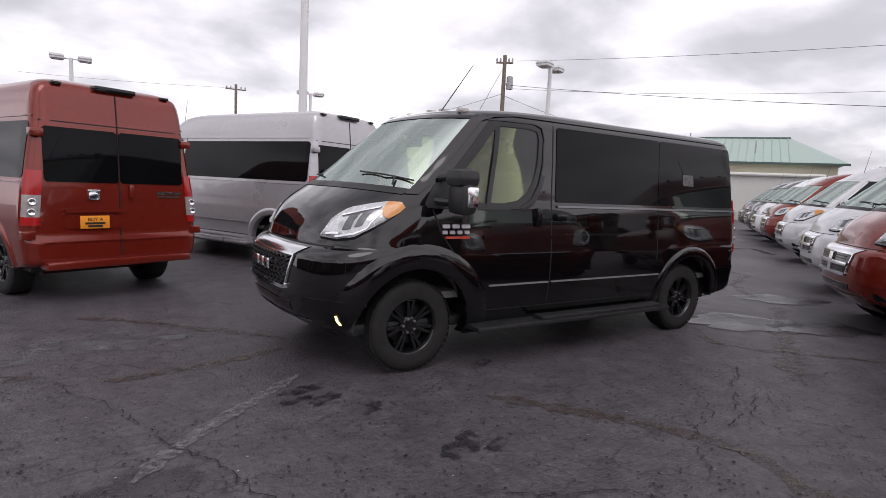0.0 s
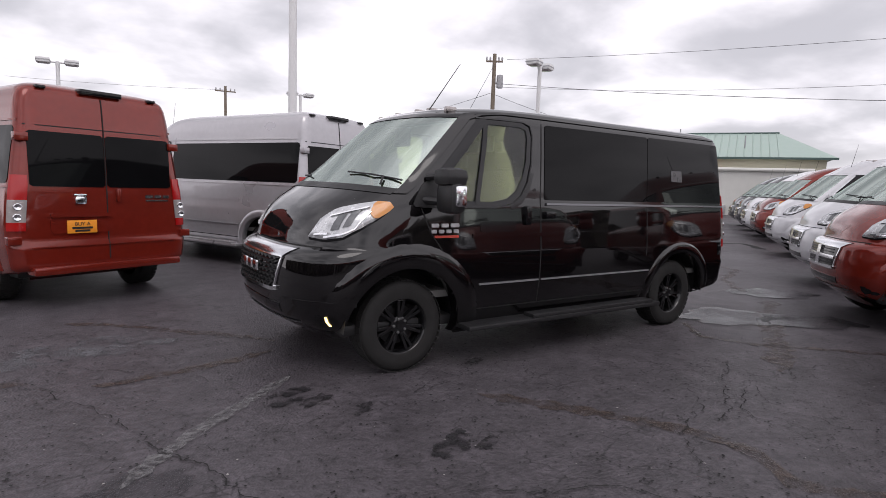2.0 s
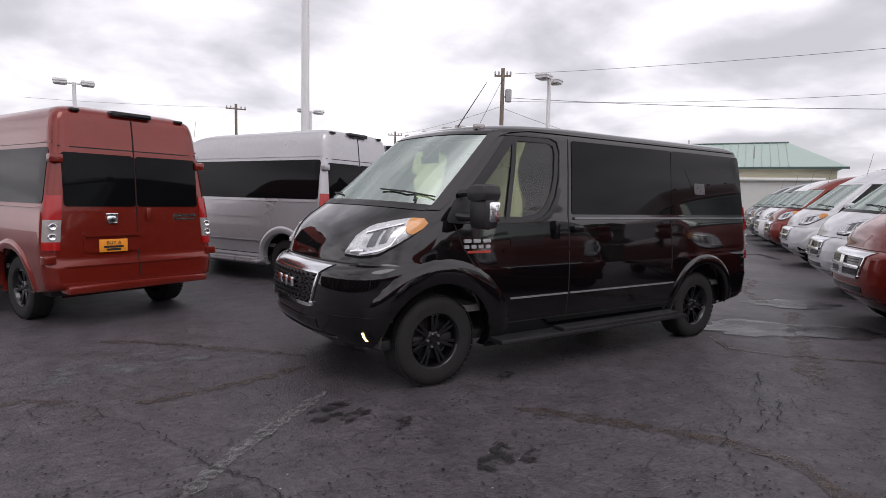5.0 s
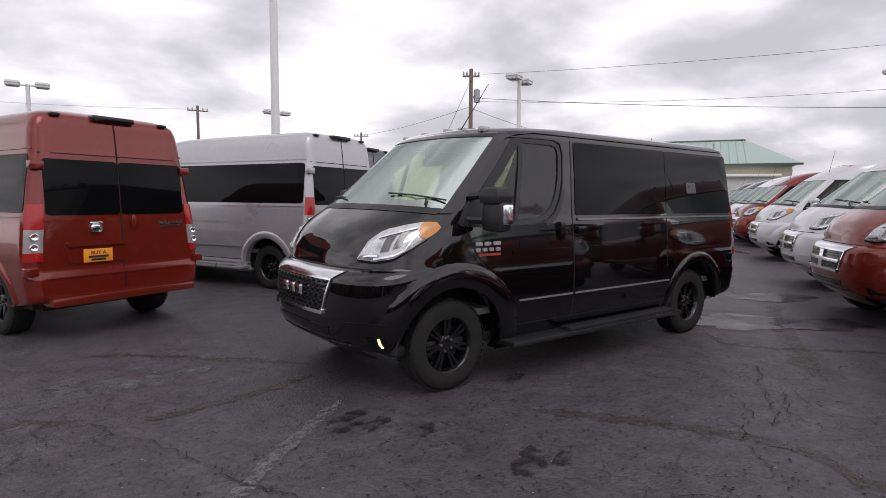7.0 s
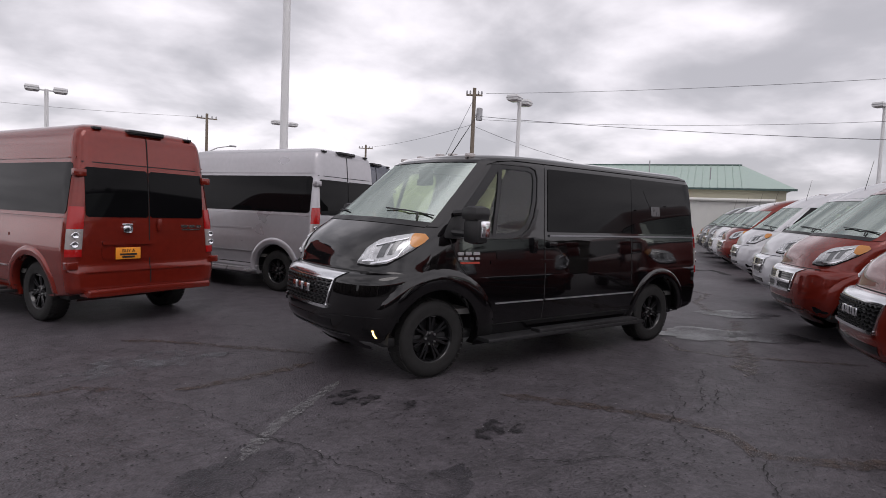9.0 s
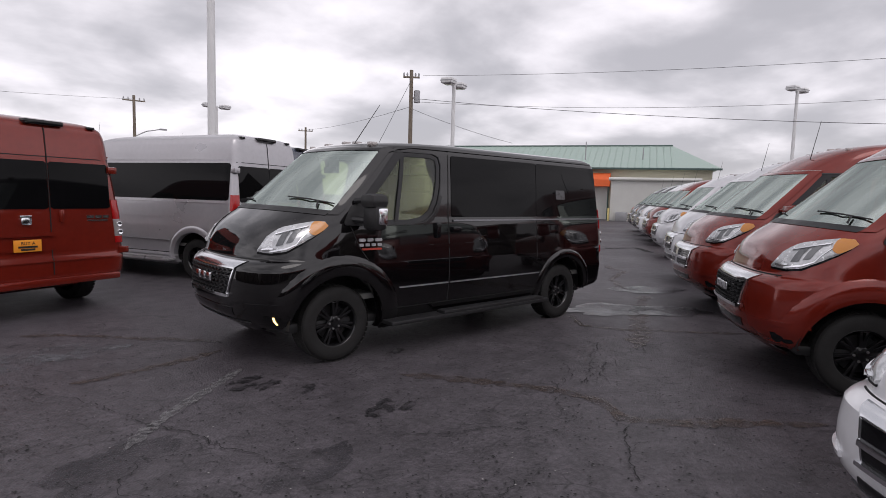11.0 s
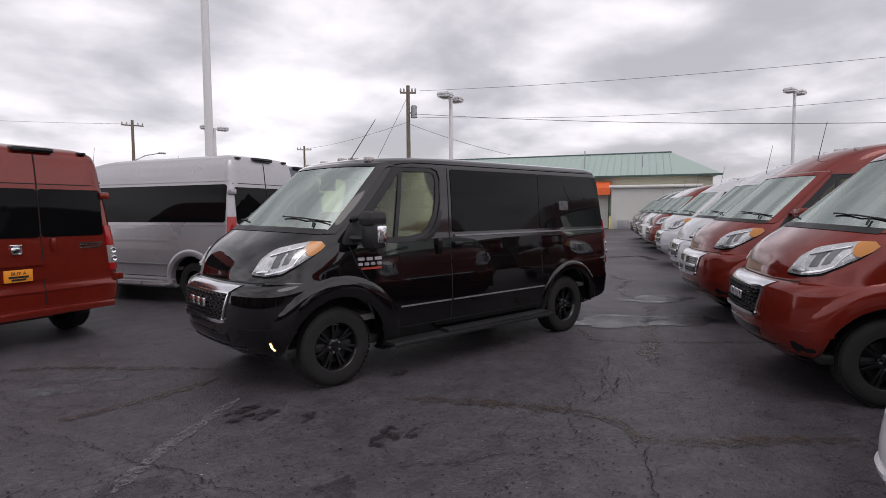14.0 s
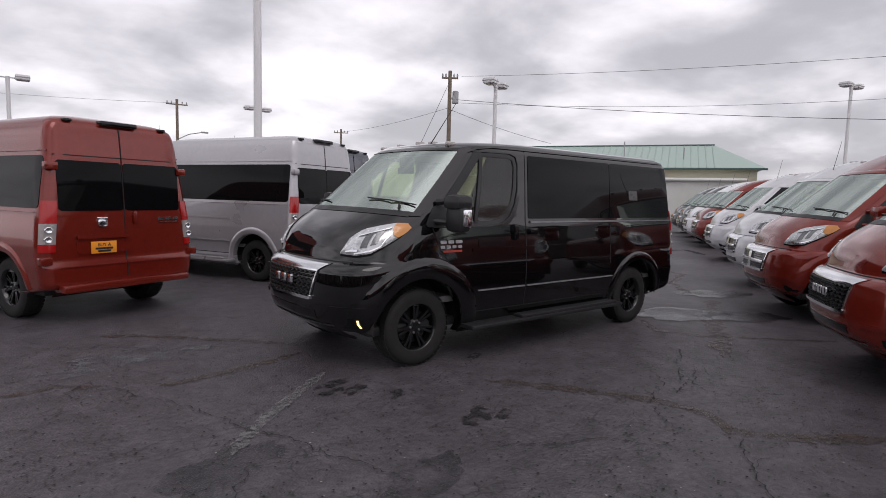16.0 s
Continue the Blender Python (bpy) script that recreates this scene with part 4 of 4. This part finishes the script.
silt = "brown silt along an old asphalt seam"
ribbon("ground_seam", [(0.16, -1.82), (0.52, -2.26), (0.83, -2.69), (1.05, -3.07), (1.12, -3.36), (0.94, -3.68), (1.12, -3.92), (1.63, -4.29), (2.14, -4.70)], 0.14, SEALER, silt, 0.012, 0.006, 0.5)
ribbon("ground_seam", [(-3.45, -0.12), (-3.00, -0.07), (-2.66, -0.25)], 0.09, SEALER, silt, 0.02, 0.006, 0.5)
ribbon("ground_seam", [(-2.29, -0.45), (-2.05, -0.46), (-1.73, -0.41), (-1.31, -0.29), (-0.89, -0.16)], 0.11, SEALER, silt, 0.02, 0.006, 0.5)
ribbon("ground_seam", [(3.77, -0.98), (3.31, -1.46), (3.60, -1.94), (4.22, -2.50), (4.81, -3.00)], 0.09, SEALER, silt, 0.015, 0.006, 0.5)
ribbon("ground_seam", [(6.26, -0.62), (5.42, -1.05), (4.80, -1.40), (4.02, -1.90), (3.62, -2.18), (2.91, -2.58)], 0.2, SEALER, silt, 0.03, 0.006, 0.6)
ribbon("ground_seam", [(-2.50, 1.66), (-1.60, 0.99), (-1.09, 0.48), (-0.82, 0.17)], 0.1, SEALER, silt, 0.03, 0.006, 0.5)
ribbon("ground_seam", [(14.17, 5.70), (15.46, 5.29), (14.39, 4.01)], 0.22, CRACK, "dark joint in the asphalt", 0.03, 0.006, 0.4)
ribbon("ground_seam", [(9.64, 2.49), (8.91, 1.53), (7.44, 0.85), (6.63, 0.00)], 0.14, SEALER, silt, 0.05, 0.006, 0.6)
ribbon("painted_line", [(-0.97, -0.86), (-1.44, -1.30), (-1.77, -1.61), (-2.03, -1.91), (-2.17, -2.11)], 0.1, FADED, "faded white parking line", 0.0, 0.008, 0.35, "parking line")
CRACKS = [
    [(-2.60, -0.34), (-2.35, -0.84), (-2.12, -1.24), (-2.01, -1.65), (-1.85, -1.96), (-1.70, -2.19), (-1.64, -2.49), (-1.50, -2.78), (-1.37, -3.08)],
    [(1.77, -2.45), (1.49, -2.75), (0.99, -2.95), (0.64, -3.32)],
    [(2.76, -2.17), (2.03, -2.57), (1.63, -2.90), (1.32, -2.95)],
    [(0.90, -3.80), (0.59, -3.95), (0.33, -4.14), (0.12, -4.30)],
    [(2.35, -2.57), (1.67, -2.99), (1.58, -3.13)],
    [(-0.66, -2.89), (-0.27, -3.16), (0.04, -3.21), (0.30, -3.54), (0.45, -3.59)],
    [(-2.73, -0.06), (-2.92, -0.31), (-2.83, -0.71)],
]
for line in CRACKS:
    ribbon("crack", line, 0.006, CRACK, "thin open crack in the asphalt", 0.035, 0.01, 0.95, "crack", 0.03)
# the web of hair cracks
bm = bmesh.new()
for k in range(150):
    x, y = rng.uniform(-4, 6), rng.uniform(-5, 2)
    a = rng.uniform(0, 6.28)
    w = rng.uniform(0.0015, 0.0045)
    prev = None
    for i in range(rng.randint(6, 26)):
        a += rng.uniform(-1.1, 1.1)
        x, y = x + math.cos(a) * 0.04, y + math.sin(a) * 0.04
        q = Vector((-math.sin(a), math.cos(a), 0)) * w * rng.uniform(0.3, 1)
        pair = [bm.verts.new(Vector((x, y, 0.0085)) + q), bm.verts.new(Vector((x, y, 0.0085)) - q)]
        if prev:
            bm.faces.new((prev[0], prev[1], pair[1], pair[0]))
        prev = pair
tagged(part("hair_cracks", bm, CRACK, None, smooth=False), "web of hair cracks and pits in the asphalt", "cracks", kind="stuff")
GRAIN = material("pale_grit", (0.3, 0.29, 0.28), 0.8, vary=0.3, scale=20)
for mat, count, size, label in ((GRAIN, 420, 0.006, "scattered pale grit"), (CRACK, 8000, 0.008, "dark pits worn out of the asphalt")):
    bm = bmesh.new()
    for k in range(count):
        x, y, r = rng.uniform(-4.5, 6), rng.uniform(-5.2, 1.5), size * rng.uniform(0.4, 1.3)
        ring = [bm.verts.new((x + r * rng.uniform(0.6, 1.3) * math.cos(a), y + r * rng.uniform(0.6, 1.3) * math.sin(a), 0.0075)) for a in (0, 1.2, 2.5, 3.8, 5.1)]
        bm.faces.new(ring)
    tagged(part("grit" if mat is GRAIN else "pits", bm, mat, None, smooth=False), label, "grit", kind="stuff")
for c, rx, ry, turn in (((-1.03, -1.19), 0.2, 0.07, 0.3), ((-0.94, -1.41), 0.16, 0.06, 0.6), ((-1.13, -1.37), 0.14, 0.05, 0.2), ((-0.69, -1.69), 0.1, 0.05, 0.9), ((-0.44, -2.44), 0.2, 0.09, 0.5), ((-0.25, -2.52), 0.12, 0.04, 0.4), ((0.58, -1.16), 0.14, 0.05, 0.6), ((-2.27, -2.29), 0.5, 0.25, 0.8), ((-1.31, -2.99), 0.35, 0.16, 0.4)):
    stain("damp_patch", c, rx, ry, DAMP if rx < 0.3 else DAMP_SOFT, "dark damp stain on the asphalt", turn)
for c, rx, ry in (((4.69, -1.04), 0.75, 0.45), ((5.28, -1.61), 0.6, 0.38), ((6.99, -0.28), 0.8, 0.4)):
    stain("puddle", c, rx, ry, WET, "shallow wet film on the asphalt", -0.4, 0.012)
stain("dust_patch", (-2.33, 0.61), 0.7, 0.35, PALE, "pale dusty patch on the asphalt", 0.3)

# ---- building ----
CREAM = material("cream_siding", (0.55, 0.52, 0.4), 0.6, vary=0.06, scale=2)
ROOF_GREEN = material("green_metal_roof", (0.36, 0.46, 0.41), 0.45, 0.2, vary=0.06, scale=1)
WHITE_METAL = material("white_ribbed_metal", (0.6, 0.6, 0.57), 0.5, vary=0.05, scale=2)
EAVE = material("dark_green_eave", (0.05, 0.09, 0.08), 0.5)
AWNING = material("orange_canvas", (0.75, 0.13, 0.03), 0.7, vary=0.08, scale=4)
STEEL = material("galvanised_steel", (0.35, 0.35, 0.36), 0.45, 0.6, vary=0.1, scale=6)
bx = thing("workshop_building", pose(45.2, 17.0, 0, 0, 0, 121.5), "long cream metal workshop with a green roof", "building")
part("wall", box((0, -12, 0), (26, 0, 4.5)), CREAM, bx)
bm = bmesh.new()
pts = [(-0.6, 0.7, 4.55), (27, 0.7, 4.55), (27, -12.7, 4.55), (-0.6, -12.7, 4.55), (3.0, -6, 7.0), (27, -6, 7.0)]
v = [bm.verts.new(p) for p in pts]
for f in ((0, 1, 5, 4), (2, 3, 4, 5), (3, 0, 4), (1, 2, 5), (3, 2, 1, 0)):
    bm.faces.new([v[i] for i in f])
roof = part("roof", bm, ROOF_GREEN, bx, smooth=False)
slope = math.atan2(2.45, 6.7)
for k in range(40):
    x = 3.2 + 0.6 * k
    part("roof_rib", tube([(x, 0.7, 4.58), (x, -6.0, 7.03)], 0.035, 4), ROOF_GREEN, roof)
part("ridge_cap", tube([(3.0, -6, 7.02), (27, -6, 7.02)], 0.1, 6), EAVE, roof)
part("eave", box((-0.65, 0.62, 4.4), (27, 0.78, 4.56)), EAVE, bx)
for x, h in ((10.6, 1.5), (5.6, 0.9)):
    part("roof_vent", tube([(x, -1.5, 5.3), (x, -1.5, 5.5 + h)], 0.05, 8), STEEL, roof)
annex = part("annex_wall", box((1.4, 0, 0), (8.0, 2.6, 3.4)), WHITE_METAL, bx, "white ribbed metal annex wall")
for k in range(26):
    part("wall_rib", box((1.5 + 0.25 * k, 2.6, 0.05), (1.56 + 0.25 * k, 2.64, 3.35)), WHITE_METAL, annex)
part("annex_gutter", tube([(1.0, 2.75, 3.5), (8.2, 2.75, 3.5)], 0.14, 8), WHITE_METAL, annex)
part("side_wall_panel", box((8.3, 0, 0), (10.6, 0.12, 3.0)), WHITE_METAL, bx)
bm = bmesh.new()
prof = [(0.05, 4.1), (0.5, 4.05), (0.9, 3.85), (1.15, 3.5), (1.2, 2.9), (0.05, 2.9)]
ends = [[bm.verts.new((x, y, z)) for y, z in prof] for x in (8.2, 10.4)]
for k in range(len(prof)):
    q = (k + 1) % len(prof)
    bm.faces.new((ends[0][k], ends[0][q], ends[1][q], ends[1][k]))
bm.faces.new(ends[0])
bm.faces.new(ends[1][::-1])
part("awning", bm, AWNING, bx, "rounded orange canvas awning", smooth=False)
part("awning_post", tube([(8.3, 1.1, 0), (8.3, 1.1, 3.0)], 0.06, 8), EAVE, bx)
part("bollard", lathe([(0.09, 0), (0.09, 1.0), (0.05, 1.06), (0, 1.07)], 12, "z", (8.1, 2.9, 0)), material("yellow_bollard", (0.6, 0.5, 0.2), 0.6), bx)
part("cooling_unit", box((6.6, 2.7, 0.0), (7.5, 3.4, 0.75), 0.03), STEEL, bx)

# ---- poles and wires ----
POLE_WHITE = material("white_painted_steel", (0.7, 0.7, 0.7), 0.45, vary=0.05, scale=2)
WOOD = material("weathered_pole_wood", (0.19, 0.155, 0.12), 0.85, vary=0.25, scale=3, bump=0.3, bump_scale=30)
WIRE = material("cable_black", (0.05, 0.05, 0.055), 0.6)
sign_pole = thing("sign_pole", pose(4.43, 17.11, 0), "tall thick white steel sign pole", "pole")
part("shaft", lathe([(0.16, 0), (0.16, 4), (0.13, 14), (0, 14)], 20, "z"), POLE_WHITE, sign_pole)
part("base_plate", box((-0.4, -0.4, 0), (0.4, 0.4, 0.05), 0.01), STEEL, sign_pole)


def lot_lamp(x, y, h, turn):
    t = thing("lot_lamp", pose(x, y, 0, 0, 0, turn), "white steel lot lamp with two flat square heads", "street lamp", "lot lamps")
    part("shaft", lathe([(0.1, 0), (0.085, h), (0, h)], 12, "z"), POLE_WHITE, t)
    part("arm", tube([(-0.55, 0, h - 0.05), (0.55, 0, h - 0.05)], 0.04, 6), POLE_WHITE, t)
    for s in (-1, 1):
        head = part("lamp_head", box((s * 0.58 - 0.29, -0.27, h - 0.12), (s * 0.58 + 0.29, 0.27, h + 0.12), 0.05), POLE_WHITE, t)
        part("lamp_band", box((s * 0.58 - 0.3, -0.28, h - 0.02), (s * 0.58 + 0.3, 0.28, h + 0.02)), STEEL, head)
        part("lamp_lens", box((s * 0.58 - 0.24, -0.2, h - 0.15), (s * 0.58 + 0.24, 0.2, h - 0.115), 0.01), TAIL_CLEAR, head)


for x, y, h, turn in ((14.3, 14.3, 6.8, 25), (-3.5, 28.9, 6.8, 0), (9.6, 32.6, 7.1, 10), (34.4, 7.2, 8.4, -5)):
    lot_lamp(x, y, h, turn)


def utility_pole(x, y, h, turn, transformer=False, lamp=False):
    t = thing("utility_pole", pose(x, y, 0, 0, 0, turn), "weathered wooden utility pole with a crossarm", "utility pole", "utility poles")
    part("shaft", lathe([(0.15, 0), (0.11, h), (0, h)], 10, "z"), WOOD, t)
    reach = 0.5 if transformer else 0.85
    arm = part("crossarm", box((-reach, -0.05, h - 0.48), (reach, 0.05, h - 0.38), 0.01), WOOD, t)
    for k in (-0.9 * reach, -0.5 * reach, 0.5 * reach, 0.9 * reach):
        part("insulator", lathe([(0.05, h - 0.36), (0.06, h - 0.25), (0.03, h - 0.16), (0, h - 0.15)], 8, "z", (k, 0, 0)), STEEL, arm)
    if transformer:
        part("transformer", lathe([(0, h - 1.95), (0.19, h - 1.95), (0.19, h - 1.25), (0.14, h - 1.2), (0, h - 1.2)], 14, "z", (0.36, 0, 0)), STEEL, t)
        part("bracket", box((0.1, -0.05, h - 1.7), (0.24, 0.05, h - 1.6)), STEEL, t)
    if lamp:
        part("lamp_arm", tube([(0, 0, h - 3.4), (0.9, 0, h - 2.9), (2.0, 0, h - 2.65)], 0.05, 6), STEEL, t)
        part("lamp_head", box((1.9, -0.12, h - 2.72), (2.5, 0.12, h - 2.58), 0.03), STEEL, t)


utility_pole(18.2, 23.0, 9.3, -35, transformer=True)
utility_pole(7.9, 48.4, 9.4, -5, lamp=True)
utility_pole(28.1, 57.9, 9.4, -30)


def wire(a, b, sag, r=0.014):
    a, b = Vector(a), Vector(b)
    pts = [a + (b - a) * k / 16 - Vector((0, 0, sag * 4 * (k / 16) * (1 - k / 16))) for k in range(17)]
    tagged(part("overhead_cable", tube(pts, r, 5), WIRE, None), "thin black overhead power cable", "cable", "overhead cables")


wire((18.3, 22.9, 7.6), (29.6, 1.6, 5.5), 0.23, 0.014)
wire((18.8, 22.6, 9.0), (29.8, 1.8, 8.5), 0.18, 0.010)
wire((18.3, 22.9, 7.4), (34.7, 2.8, 7.4), 0.41, 0.010)
wire((-8.1, 54.4, 9.1), (7.9, 48.4, 9.1), 0.14, 0.011)
wire((28.1, 57.9, 9.1), (18.2, 23.0, 7.1), 0.27, 0.012)
wire((18.2, 23.0, 8.7), (10.3, 14.7, 3.4), 0.00, 0.012)
wire((18.2, 23.0, 7.0), (26.5, 22.3, 5.5), 0.14, 0.012)

# ---- small things on the black van ----
STICKER = material("dim_sticker", (0.05, 0.05, 0.053), 0.3, vary=0.3, scale=40)
def flag(x, z, w, h, mat, name, label=""):
    return part(name, side_panel(bsh, -1, x, x + w, z, z + h, 0.012, 0.004, (0, 0), 0.016, 2, 3), mat, black, label)


for k, w in ((0.0, 0.085), (0.095, 0.085), (0.19, 0.1)):
    flag(0.2 + k, 1.25, w * 0.86, 0.032, BRUSHED, "badge_letter")
for k in range(4):
    flag(0.2 + 0.073 * k, 1.2, 0.05, 0.03, BRUSHED, "badge_letter")
flag(0.23, 1.16, 0.24, 0.02, BADGE_RED, "model_badge", "red model badge")
part("window_sticker", side_panel(bsh, -1, 3.42, 3.62, 1.74, 1.87, 0.01, 0.004, (0, 0), 0.014, 2, 2), STICKER, black, "paper price sticker in the window")
part("window_paper", box((1.765, 0.19, 2.02), (1.775, 0.44, 2.20)), PAPER, black, "white paper sheets in the cab")

# ---- unseen trees and showroom, added behind the camera to darken reflections ----
# Tree ring out of view, added to hide the bright horizon from the black paint.
LEAF = material("unseen_backdrop_trees", (0.05, 0.045, 0.035), 0.9, vary=0.3, scale=0.2)
bm = bmesh.new()
for k in range(260):
    a = radians(150 + 200 * k / 260 + rng.uniform(-1, 1))
    d, h, w = rng.uniform(70, 95), rng.uniform(5, 9), rng.uniform(3, 6)
    c = Vector((math.cos(a) * d, math.sin(a) * d, 0))
    for q in range(7):
        p = c + Vector((rng.uniform(-w, w) * 0.6, rng.uniform(-w, w) * 0.6, h * rng.uniform(0.2, 0.85)))
        made = bmesh.ops.create_icosphere(bm, subdivisions=1, radius=rng.uniform(1.6, 3.2))
        for vert in made["verts"]:
            vert.co = p + vert.co * rng.uniform(0.7, 1.3)
tagged(part("unseen_tree_line", bm, LEAF, None, smooth=False), "dark backdrop of added trees, out of view, that darkens reflections", "trees", kind="stuff")
# Invented showroom, never in view; it only gives the van sides something to reflect.
SHOWROOM = material("unseen_showroom_wall", (0.35, 0.33, 0.31), 0.6, vary=0.08, scale=1)
room = thing("unseen_showroom", pose(-6, -32, 0, 0, 0, 10), "long low showroom with a dark glass front, added out of view for reflections", "building")
part("wall", box((-22, -10, 0), (22, 0, 5.2)), SHOWROOM, room)
part("fascia", box((-22.3, -0.2, 4.2), (22.3, 0.6, 5.6), 0.05), BADGE_RED, room)
for k in range(10):
    w = part("window", box((-20 + 4 * k, 0, 0.4), (-16.4 + 4 * k, 0.06, 3.8), 0.02), TINT, room)
